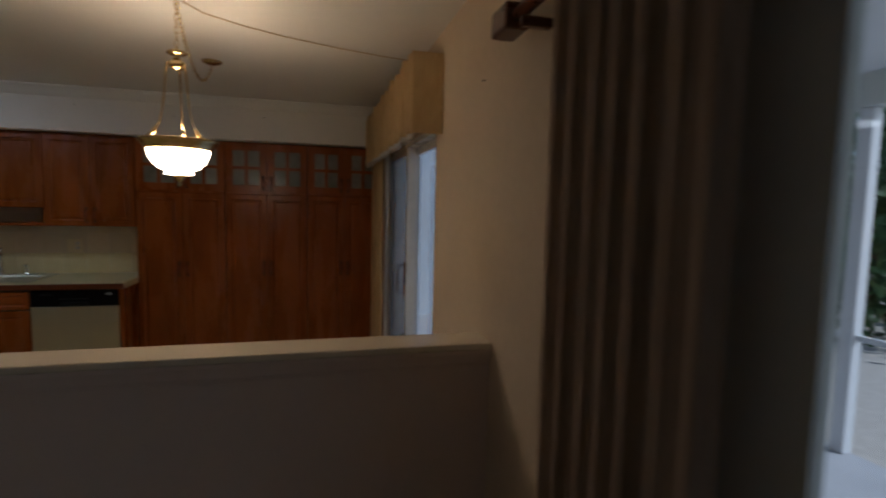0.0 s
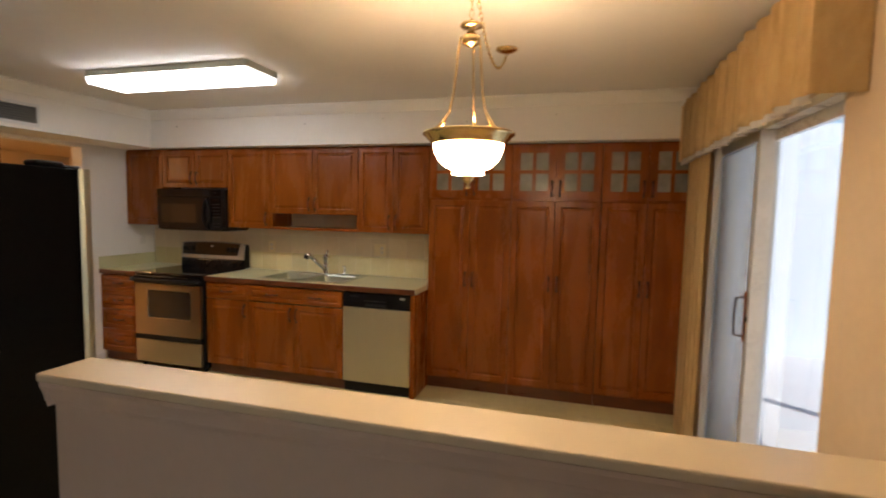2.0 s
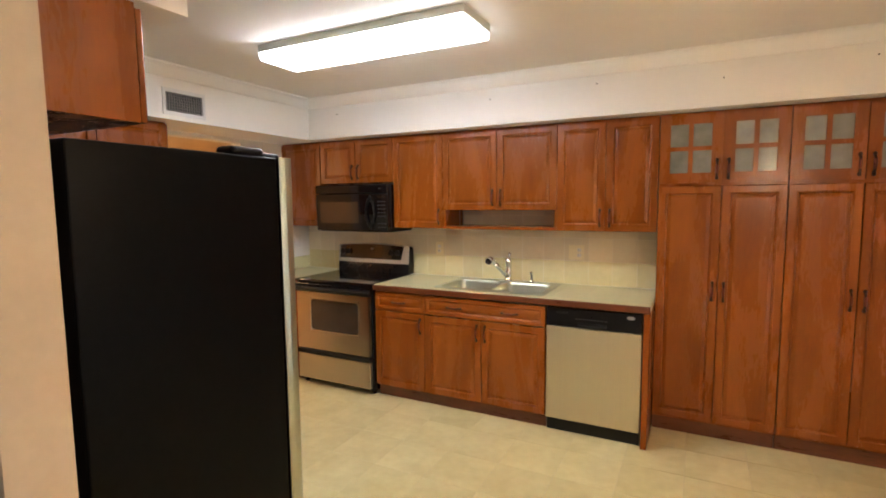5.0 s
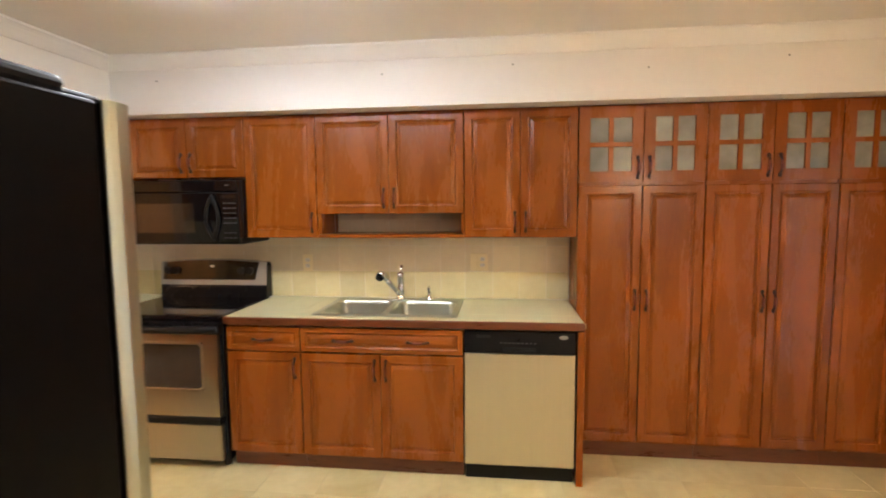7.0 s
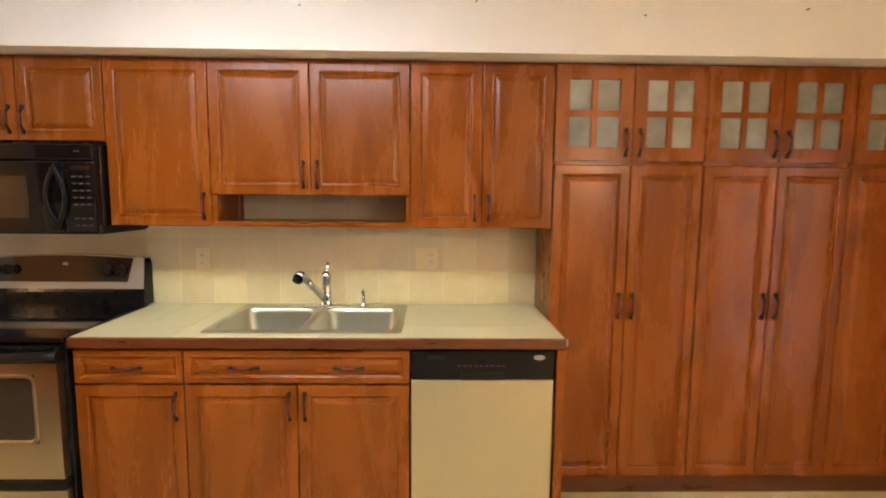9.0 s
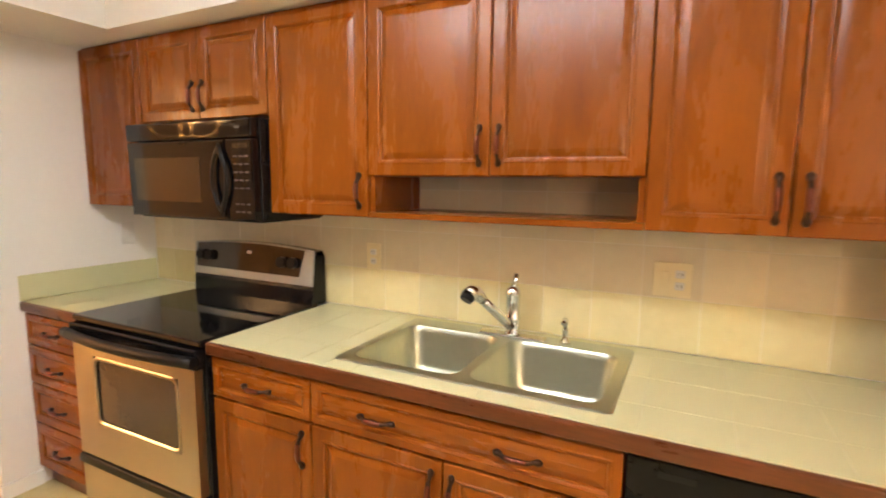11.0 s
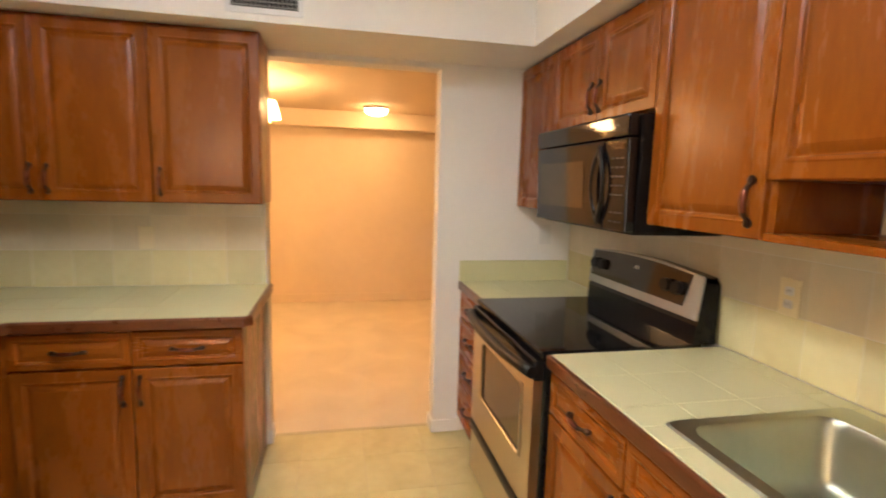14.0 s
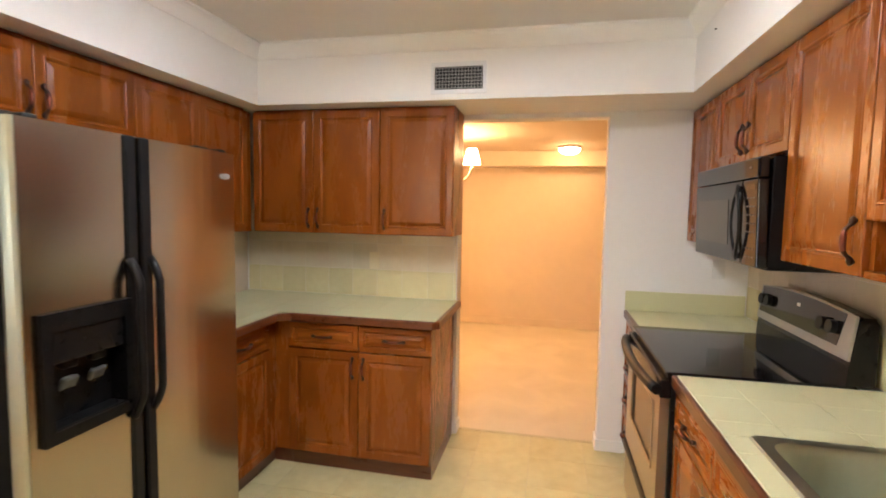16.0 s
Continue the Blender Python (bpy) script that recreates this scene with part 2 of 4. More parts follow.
def tube(bm, points, radius, seg=8, squash=1.0):
    """A rod along points; radius may be one number or one for each point."""
    pts = [Vector(p) for p in points]
    radii = radius if isinstance(radius, (list, tuple)) else [radius] * len(pts)
    rings, side = [], None
    for i, p in enumerate(pts):
        way = (pts[min(i + 1, len(pts) - 1)] - pts[max(i - 1, 0)]).normalized()
        if side is None:
            side = way.cross(Vector((0, 0, 1)) if abs(way.z) < 0.9 else Vector((1, 0, 0))).normalized()
        side = (side - way * side.dot(way)).normalized()
        up = way.cross(side)
        rings.append([bm.verts.new(p + radii[i] * (math.cos(2 * math.pi * k / seg) * side + squash * math.sin(2 * math.pi * k / seg) * up)) for k in range(seg)])
    for a, b in zip(rings, rings[1:]):
        for k in range(seg):
            f = bm.faces.new((a[k], a[(k + 1) % seg], b[(k + 1) % seg], b[k]))
            f.smooth = True
    bm.faces.new(rings[0][::-1])
    bm.faces.new(rings[-1])
    return bm


def rod(points, radius, seg=8):
    return tube(bmesh.new(), points, radius, seg)


def prism(outline, z0, z1, axis="z"):
    """A straight body over a closed outline; axis says along which way it runs."""
    bm = bmesh.new()
    turn = {"z": lambda a, b, c: (a, b, c), "x": lambda a, b, c: (c, a, b), "y": lambda a, b, c: (a, c, b)}[axis]
    low = [bm.verts.new(turn(a, b, z0)) for a, b in outline]
    high = [bm.verts.new(turn(a, b, z1)) for a, b in outline]
    bm.faces.new(low[::-1])
    bm.faces.new(high)
    for k in range(len(low)):
        j = (k + 1) % len(low)
        bm.faces.new((low[k], low[j], high[j], high[k]))
    bmesh.ops.recalc_face_normals(bm, faces=bm.faces)
    return bm


def mesh_of(name, bm, material):
    me = bpy.data.meshes.new(name)
    bmesh.ops.recalc_face_normals(bm, faces=bm.faces)
    bm.to_mesh(me)
    bm.free()
    me.materials.append(material)
    return me


def part(name, bm, material, parent, label="", at=None):
    ob = new(name, mesh_of(name, bm, material))
    ob.parent = parent
    if at is not None:
        ob.matrix_basis = at
    return tagged(ob, label) if label else ob


def thing(name, label, category, at=(0, 0, 0), rz=0, group=""):
    ob = new(name)
    ob.matrix_basis = pose(*at, 0, 0, rz)
    ob.empty_display_size = 0.1
    return tagged(ob, label, category, group)


def single(name, bm, material, label, category, group=""):
    return tagged(new(name, mesh_of(name, bm, material)), label, category, group)


def structure(name, bm, material, label=""):
    return tagged(new(name, mesh_of(name, bm, material)), label or name.replace("_", " "), "", "", "structure")


# ---- setting ----
NORTH, WEST, EAST, SOUTH = 5.03, -4.80, 0.61, 1.745   # inner wall faces of the kitchen
CEIL, SOFFIT = 2.47, 2.12
STUB = -2.62                                         # east end of the kitchen's south wall
structure("floor", boxes((-4.92, 0.75, 1.60, 5.03, -0.12, -0.0014)), GROUT, "pale grouted kitchen floor under cream ceramic tiles")
structure("floor_living", boxes((-4.92, 0.75, -4.5, 1.60, -0.12, -0.002)), CARPET, "beige carpet of the living room")
structure("floor_far_room", boxes((-8.3, -4.92, 0.5, 6.6, -0.12, -0.002)), CARPET, "beige carpet in the orange-lit room")
structure("ceiling", boxes((-4.95, 0.75, -4.6, 5.15, CEIL, CEIL + 0.12)), CEILING, "cream textured ceiling")
structure("ceiling_far_room", boxes((-8.4, -4.935, 0.4, 6.7, 2.26, 2.38)), ORANGE_WALL, "warmly lit ceiling of the far room")
structure("wall_north", boxes((-4.92, 0.75, NORTH, NORTH + 0.12, -0.12, CEIL)), WHITE_WALL, "off-white painted kitchen wall")
DOOR_S, DOOR_N, DOOR_H = 3.29, 4.21, 2.09
structure("wall_west", boxes((WEST - 0.12, WEST, SOUTH, DOOR_S, -0.12, CEIL), (WEST - 0.12, WEST, DOOR_N, NORTH, -0.12, CEIL),
                             (WEST - 0.12, WEST, DOOR_S, DOOR_N, DOOR_H, CEIL)), WHITE_WALL, "off-white wall with an open doorway")
structure("wall_south", boxes((WEST - 0.12, STUB, SOUTH - 0.145, SOUTH, -0.12, CEIL)), CREAM_WALL, "beige wall behind the refrigerator")
SL_S, SL_N, SL_H = 2.52, 4.20, 2.03
LW_S, LW_N = -1.35, 0.60
structure("wall_east", boxes((EAST, EAST + 0.14, -4.6, LW_S, -0.12, CEIL), (EAST, EAST + 0.14, LW_N, SL_S, -0.12, CEIL),
                             (EAST, EAST + 0.14, SL_N, NORTH, -0.12, CEIL), (EAST, EAST + 0.14, LW_S, LW_N, SL_H, CEIL),
                             (EAST, EAST + 0.14, SL_S, SL_N, SL_H, CEIL)), CREAM_WALL, "beige painted wall with two glazed openings")
structure("wall_living_south", boxes((-4.92, 0.75, -4.62, -4.5, -0.12, CEIL)), CREAM_WALL, "plain beige living room wall")
structure("wall_living_west", boxes((WEST - 0.12, WEST, -4.5, SOUTH - 0.145, -0.12, CEIL)), CREAM_WALL, "plain beige living room wall")
structure("wall_far_west", boxes((-8.30, -8.18, 0.5, 6.6, -0.12, CEIL)), ORANGE_WALL, "far wall glowing orange under warm lamps")
structure("wall_far_south", boxes((-8.3, -4.92, 0.4, 0.52, -0.12, CEIL)), ORANGE_WALL, "side wall of the warm-lit room")
structure("wall_far_north", boxes((-8.3, -4.92, 6.5, 6.62, -0.12, CEIL)), ORANGE_WALL, "side wall of the warm-lit room")
structure("wall_far_east", boxes((-4.935, -4.922, 0.5, DOOR_S, -0.1, CEIL), (-4.935, -4.922, DOOR_N, 6.5, -0.1, CEIL)), ORANGE_WALL, "far side of the kitchen wall")
structure("soffit_north", boxes((-4.345, EAST, 4.56, NORTH, SOFFIT, CEIL)), WHITE_WALL, "cream boxed soffit over the cabinets")
structure("soffit_west", boxes((WEST, -4.345, SOUTH, NORTH, SOFFIT, CEIL)), WHITE_WALL, "cream boxed soffit over the doorway")
structure("soffit_south", boxes((-4.345, STUB, SOUTH, 2.13, SOFFIT, CEIL)), WHITE_WALL, "cream boxed soffit over the refrigerator")
crown = [(0, 0), (0.058, 0), (0.058, -0.011), (0.049, -0.016), (0.038, -0.026), (0.026, -0.044), (0.014, -0.066), (0.006, -0.080), (0, -0.084)]


def crown_run(name, along, a, b, face, sign):
    outline = [(face + sign * d, CEIL - 0.001 + h) for d, h in crown]
    return structure(name, prism(outline, a, b, along), TRIM, "white crown moulding under the ceiling")


crown_run("crown_west", "y", 2.13, 4.56, -4.345, 1)
crown_run("crown_north", "x", -4.345, EAST, 4.56, -1)
crown_run("crown_south", "x", -4.345, STUB, 2.13, 1)
HALF_Z = 1.085
structure("half_wall", boxes((-1.635, EAST, 1.608, 1.715, -0.10, HALF_Z - 0.03)), PINK_WALL, "beige half wall between living room and kitchen")
structure("half_wall_cap", boxes((-1.668, EAST, 1.578, 1.748, HALF_Z - 0.026, HALF_Z), bevel=0.006, seg=2), CAP, "glossy cream-painted cap board of the half wall")
cove = [(0.0, 0.0), (0.026, 0.0), (0.026, -0.012), (0.018, -0.030), (0.012, -0.050), (0.004, -0.058), (0.0, -0.070)]
structure("half_wall_trim", prism([(1.6075 - d, HALF_Z - 0.0265 + h) for d, h in cove], -1.66, EAST - 0.001, "x"), PINK_WALL, "curved moulding under the half wall cap")
structure("half_wall_end_trim", prism([(-1.6355 - d, HALF_Z - 0.0265 + h) for d, h in cove], 1.586, 1.74, "y"), PINK_WALL, "curved moulding under the cap's end")


# ---- cabinets ----
def panel_mesh(w, h, t=0.019, stile=0.052, deep=0.0085):
    """A routed raised-panel front, in the x-z plane, its face towards -y, lower left corner at the origin."""
    k = min(1.0, min(w, h) / 0.22)
    s = stile * k
    steps = [(0.0, t), (0.0, 0.004), (0.0015, 0.0012), (0.004, 0.0), (s - 0.0125, 0.0), (s - 0.0115, -0.0013), (s - 0.0095, -0.0021), (s - 0.0072, -0.0018), (s - 0.0055, -0.0006), (s - 0.0025, 0.0008), (s - 0.0008, 0.0022), (s, 0.0045),
             (s + 0.0008, deep * 0.92), (s + 0.004, deep), (s + 0.0065, deep * 0.94), (s + 0.010, deep * 0.72), (s + 0.016, deep * 0.42), (s + 0.023, deep * 0.17),
             (s + 0.027, deep * 0.10), (s + 0.0275, 0.0004)]
    bm = bmesh.new()
    loops = []
    for inset, y in steps:
        loops.append([bm.verts.new((x, y, z)) for x, z in ((inset, inset), (w - inset, inset), (w - inset, h - inset), (inset, h - inset))])
    bm.faces.new(loops[0])
    for a, b in zip(loops, loops[1:]):
        for i in range(4):
            j = (i + 1) % 4
            bm.faces.new((a[i], a[j], b[j], b[i]))
    bm.faces.new(loops[-1][::-1])
    return bm


def handle_mesh():
    """A bowed pull along z with beaded ends, centred at the origin, standing out towards -y."""
    half = [(0.066, 0.007, 0.0022), (0.062, 0.009, 0.0058), (0.055, 0.010, 0.0078), (0.048, 0.011, 0.0064), (0.043, 0.015, 0.0046), (0.036, 0.022, 0.0046), (0.027, 0.027, 0.0056), (0.014, 0.029, 0.0064)]
    rows = [(-z, y, r) for z, y, r in half] + [(0.0, 0.0295, 0.0066)] + [(z, y, r) for z, y, r in reversed(half)]
    bm = rod([(0, -y, z) for z, y, r in rows], [1.28 * r for z, y, r in rows], 8)
    for z in (-0.055, 0.055):
        box(bm, -0.0045, 0.0045, -0.009, 0.0, z - 0.0045, z + 0.0045)
    return bm


HANDLE = mesh_of("handle", handle_mesh(), BRONZE)
HANDLE.materials.append(COPPER)
for face in HANDLE.polygons:
    if abs(face.center.z) < 0.028 and face.center.y < -0.015:
        face.material_index = 1


def handle(parent, x, y, z, level=False):
    ob = new("handle", HANDLE)
    ob.parent = parent
    ob.matrix_basis = pose(x, y, z, 0, 90 if level else 0, 0)
    return tagged(ob, "dark bronze bowed pull handle with worn copper grip")


def door(cab, x, z, w, h, hx=None, hz=None, name="door"):
    d = part(name, panel_mesh(w - 0.004, h - 0.004), WOOD if name == "door" else WOOD_H, cab, at=pose(x + 0.002, -0.019, z + 0.002))
    if hx is not None:
        handle(d, hx - x - 0.002, 0, hz - z - 0.002, level=name == "drawer_front")
    return d


def lattice(xs, zs, holes, y0, y1):
    """A flat board in the x-z plane, cut into cells, with some cells left open."""
    bm = bmesh.new()
    v = {(i, j, k): bm.verts.new((x, y, z)) for i, x in enumerate(xs) for j, z in enumerate(zs) for k, y in enumerate((y0, y1))}
    solid = {(i, j) for i in range(len(xs) - 1) for j in range(len(zs) - 1)} - set(holes)
    for i, j in solid:
        bm.faces.new([v[i, j, 0], v[i + 1, j, 0], v[i + 1, j + 1, 0], v[i, j + 1, 0]])
        bm.faces.new([v[i, j, 1], v[i, j + 1, 1], v[i + 1, j + 1, 1], v[i + 1, j, 1]])
        for di, dj, a, b in ((-1, 0, (0, 0), (0, 1)), (1, 0, (1, 0), (1, 1)), (0, -1, (0, 0), (1, 0)), (0, 1, (0, 1), (1, 1))):
            if (i + di, j + dj) not in solid:
                p, q = (i + a[0], j + a[1]), (i + b[0], j + b[1])
                bm.faces.new([v[(*p, 0)], v[(*q, 0)], v[(*q, 1)], v[(*p, 1)]])
    bmesh.ops.recalc_face_normals(bm, faces=bm.faces)
    return bm


def glazed_door(cab, x, z, w, h, hx, hz):
    """A door with four frosted lights."""
    w, h = w - 0.004, h - 0.004
    s, m = 0.062, 0.026
    cx, cz = w / 2, h / 2
    bm = lattice((0, s, cx - m / 2, cx + m / 2, w - s, w), (0, s, cz - m / 2, cz + m / 2, h - s, h), {(1, 1), (3, 1), (1, 3), (3, 3)}, 0, 0.019)
    d = part("door", bm, WOOD, cab, at=pose(x + 0.002, -0.019, z + 0.002))
    for a, b in ((s, cx - m / 2), (cx + m / 2, w - s)):
        for c, e in ((s, cz - m / 2), (cz + m / 2, h - s)):
            part("pane", boxes((a - 0.003, b + 0.003, 0.010, 0.014, c - 0.003, e + 0.003)), FROST, d, "frosted textured glass pane")
    handle(d, hx - x - 0.002, 0, hz - z - 0.002)
    return d


def cabinet(name, label, x0, x1, z0, z1, depth, at, rz=0, group="", kick=0.0, category="cabinet"):
    """An empty carcass whose front plane is local y = 0; local x runs from x0 to x1."""
    c = thing(name, label, category, at, rz, group)
    part("body", boxes((x0 + 0.001, x1 - 0.001, 0.0015, depth, z0 + kick, z1), bevel=0.0015), WOOD, c)
    if kick:
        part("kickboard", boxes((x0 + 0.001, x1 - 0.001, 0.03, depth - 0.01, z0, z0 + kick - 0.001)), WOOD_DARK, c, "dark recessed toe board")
    return c


UP_Y, LOW, TOP = 4.694, 1.352, 2.118
UPPER = "upper cabinets on the sink wall"


def upper(name, label, edges, z0, pulls, at, rz=0, depth=0.33, group=UPPER, z1=TOP):
    c = cabinet(name, label, edges[0], edges[-1], z0, z1, depth, at, rz, group)
    for a, b, p in zip(edges, edges[1:], pulls):
        door(c, a, z0, b - a, z1 - z0 - 0.012, None if p is None else (b - 0.032 if p == "r" else a + 0.032), z0 + 0.095)
    return c


N = (0, UP_Y, 0)
upper("upper_cabinet", "narrow cherry wood upper cabinet in the wall corner", (-4.795, -4.327), LOW, (None,), N)
upper("upper_cabinet", "short cherry wood cabinet above the microwave", (-4.326, -3.936, -3.548), 1.735, ("r", "l"), N)
upper("upper_cabinet", "single-door cherry wood upper cabinet with bronze pull", (-3.547, -3.08), LOW, ("r",), N)
nook = upper("upper_cabinet", "cherry wood upper cabinet above an open shelf nook", (-3.08, -2.62, -2.16), 1.50, ("r", "l"), N)
part("shelf", boxes((-3.079, -2.161, -0.012, 0.33, LOW, LOW + 0.02), bevel=0.002), WOOD_H, nook, "open shelf board under the cabinet")
part("side_panel", boxes((-3.079, -3.06, 0.0, 0.33, LOW + 0.021, 1.499)), WOOD, nook)
part("side_panel", boxes((-2.18, -2.161, 0.0, 0.33, LOW + 0.021, 1.499)), WOOD, nook)
upper("upper_cabinet", "double-door cherry wood upper cabinet with bronze pulls", (-2.16, -1.825, -1.492), LOW, ("r", "l"), N)

TALL = "tall pantry cabinets"
for a, m, b in ((-1.490, -1.126, -0.781), (-0.780, -0.426, -0.076), (-0.075, 0.262, 0.600)):
    c = cabinet("pantry_cabinet", "tall cherry wood pantry with glazed top doors", a, b, 0.0, TOP, 0.33, (0, UP_Y, 0), 0, TALL, kick=0.10)
    for x0, x1, s in ((a, m, 1), (m, b, -1)):
        hx = x1 - 0.032 if s > 0 else x0 + 0.032
        door(c, x0, 0.115, x1 - x0, 1.655 - 0.115, hx, 0.985)
        glazed_door(c, x0, 1.672, x1 - x0, TOP - 1.672 - 0.012, hx, 1.672 + 0.085)

BASE_Y, CT = 4.375, 0.914
BASE = "base cabinets on the sink wall"


def base(name, label, edges, at, rz=0, group=BASE, drawers=None, pulls=(), depth=0.62, z1=0.868):
    """A base unit: a drawer row above a door row."""
    c = cabinet(name, label, edges[0], edges[-1], 0.0, z1, depth, at, rz, group, kick=0.09)
    for a, b in zip(drawers, drawers[1:]):
        marks = (0.5,) if b - a < 0.6 else (0.27, 0.73)
        d = door(c, a, 0.715, b - a, 0.145, a + marks[0] * (b - a), 0.787, "drawer_front")
        for u in marks[1:]:
            handle(d, u * (b - a) - 0.002, 0, 0.07, True)
    for a, b, p in zip(edges, edges[1:], pulls):
        door(c, a, 0.10, b - a, 0.61, b - 0.032 if p == "r" else a + 0.032, 0.62)
    return c


base("base_cabinet", "cherry wood base cabinet with one drawer beside the range", (-3.535, -3.085), (0, BASE_Y, 0), drawers=(-3.535, -3.085), pulls=("r",))
base("sink_base_cabinet", "wide cherry wood sink base cabinet with two-handled drawer front", (-3.084, -2.615, -2.145), (0, BASE_Y, 0), drawers=(-3.084, -2.145), pulls=("r", "l"), z1=0.70)
c = cabinet("drawer_cabinet", "narrow cherry wood stack of four drawers", -4.795, -4.345, 0.0, 0.868, 0.62, (0, BASE_Y, 0), 0, BASE, kick=0.09)
for z, h in ((0.10, 0.225), (0.327, 0.195), (0.524, 0.185), (0.711, 0.15)):
    door(c, -4.795, z, 0.45, h, -4.57, z + h / 2, "drawer_front")
single("end_panel", boxes((-1.528, -1.492, 4.345, NORTH - 0.004, 0.0, 0.868), bevel=0.002), WOOD, "cherry wood end panel beside the dishwasher", "panel")

# ---- corner by the refrigerator ----
W, S = (-4.489, 0, 0), (0, 1.985, 0)
CORNER = "upper cabinets in the refrigerator corner"
upper("upper_cabinet", "double-door cherry wood upper cabinet near the doorway", (2.008, 2.428, 2.861), LOW, ("r", "l"), W, 90, 0.305, CORNER)
upper("upper_cabinet", "single-door cherry wood upper cabinet beside the doorway", (2.862, 3.316), LOW, ("l",), W, 90, 0.305, CORNER)
upper("upper_cabinet", "shallow cherry wood cabinet above the refrigerator", (2.640, 3.100, 3.560), 1.795, ("r", "l"), S, 180, 0.235, CORNER)
upper("upper_cabinet", "cherry wood upper cabinet beside the refrigerator", (3.562, 3.99, 4.42), LOW, ("r", "l"), S, 180, 0.235, CORNER)
single("corner_filler", boxes((-4.487, -4.425, 1.76, 1.983, LOW, TOP - 0.012)), WOOD, "narrow cherry wood filler strip in the cabinet corner", "panel")
base("base_cabinet", "cherry wood base cabinet with two drawers by the doorway", (2.43, 2.857, 3.275), (-4.169, 0, 0), 90, "base cabinets in the refrigerator corner", (2.43, 2.857, 3.275), ("r", "l"))
base("base_cabinet", "cherry wood base cabinet tucked beside the refrigerator", (3.57, 4.08), (0, 2.341, 0), 180, "base cabinets in the refrigerator corner", (3.57, 4.08), ("l",), 0.58)
single("base_corner_filler", prism([(-4.79, 1.76), (-4.083, 1.76), (-4.083, 2.339), (-4.171, 2.339), (-4.171, 2.428), (-4.79, 2.428)], 0.09, 0.868), WOOD, "cherry wood filler in the base cabinet corner", "panel")
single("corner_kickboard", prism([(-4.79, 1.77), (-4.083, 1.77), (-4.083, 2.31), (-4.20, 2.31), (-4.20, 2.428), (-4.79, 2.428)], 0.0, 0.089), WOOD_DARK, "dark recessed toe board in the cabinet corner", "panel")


# ---- worktops ----
TILES = {}


def tile(parent, name, material, x, y, z, w, d, t, upright=""):
    """One tile with softened edges; alike tiles share a mesh. upright: 'y' lies on a wall facing -y, 'x' on one facing +x."""
    key = (round(w, 4), round(d, 4), round(t, 4), material.name)
    if key not in TILES:
        bm = bmesh.new()
        c = min(0.003, t / 2)
        low = [bm.verts.new(p) for p in ((0, 0, 0), (w, 0, 0), (w, d, 0), (0, d, 0))]
        mid = [bm.verts.new(p) for p in ((0, 0, t - c / 2), (w, 0, t - c / 2), (w, d, t - c / 2), (0, d, t - c / 2))]
        top = [bm.verts.new(p) for p in ((c, c, t), (w - c, c, t), (w - c, d - c, t), (c, d - c, t))]
        bm.faces.new(top)
        for a, b in ((low, mid), (mid, top)):
            for k in range(4):
                bm.faces.new((a[k], a[(k + 1) % 4], b[(k + 1) % 4], b[k]))
        TILES[key] = mesh_of(name, bm, material)
    ob = new(name, TILES[key])
    ob.parent = parent
    tilt = random.uniform(-0.12, 0.12)
    ob.matrix_basis = pose(x, y, z, 90 + tilt, 0, 0) if upright == "y" else pose(x, y, z, 90 + tilt, 0, 90) if upright == "x" else pose(x, y, z, 0, tilt * 0.6, 0)
    return ob


def cells(a, b, step, start):
    """Cuts the stretch from a to b at start + n * step."""
    marks = [a] + [start + n * step for n in range(-60, 60) if a + 0.012 < start + n * step < b - 0.012] + [b]
    return list(zip(marks, marks[1:]))


CT_Z0, CT_T = 0.9122, 0.0018
SINK = (-3.035, -2.215, 4.435, 4.955)


def worktop(label, slabs, edge, fields, start, skip=None):
    top = thing("worktop", label, "worktop", (slabs[0][0], slabs[0][2], 0.87))
    o = Vector(top.location)
    part("substrate", boxes(*[(a - o.x, b - o.x, c - o.y, d - o.y, 0.0, 0.0422) for a, b, c, d in slabs]), COUNTER_GROUT, top)
    part("wood_edge", edge(o), WOOD_DARK, top, "dark cherry wood edging")
    for a, b, c, d in fields:
        for x0, x1 in cells(a, b, 0.203, start[0]):
            for y0, y1 in cells(c, d, 0.203, start[1]):
                if skip and x1 > skip[0] + 0.01 and x0 < skip[1] - 0.01 and y1 > skip[2] + 0.01 and y0 < skip[3] - 0.01:
                    continue
                tile(top, "tile", COUNTER_TILE, x0 + 0.001 - o.x, y0 + 0.001 - o.y, CT_Z0 - o.z, x1 - x0 - 0.002, y1 - y0 - 0.002, CT_T)
    return top


def straight_edge(a, b, y):
    def make(o):
        return boxes((a - o.x, b - o.x, y - o.y, y + 0.02 - o.y, 0.0, 0.044), bevel=0.006, seg=2)
    return make


sx0, sx1, sy0, sy1 = SINK
worktop("pale yellow tiled worktop with dark wood edge around the sink",
        [(-3.543, sx0, 4.361, NORTH - 0.0108), (sx1, -1.494, 4.361, NORTH - 0.0108), (sx0, sx1, 4.361, sy0), (sx0, sx1, sy1, NORTH - 0.0108)],
        straight_edge(-3.543, -1.490, 4.34),
        [(-3.543, sx0, 4.361, 5.0192), (sx1, -1.494, 4.361, 5.0192), (sx0, sx1, 4.361, sy0 + 0.002), (sx0, sx1, sy1 - 0.002, 5.0192)], (-3.543, 4.527))
single("edge_end_cap", boxes((-1.4895, -1.4865, 4.342, 4.357, 0.884, 0.911), bevel=0.001), IVORY, "small pale chipped end of the worktop edging", "trim")
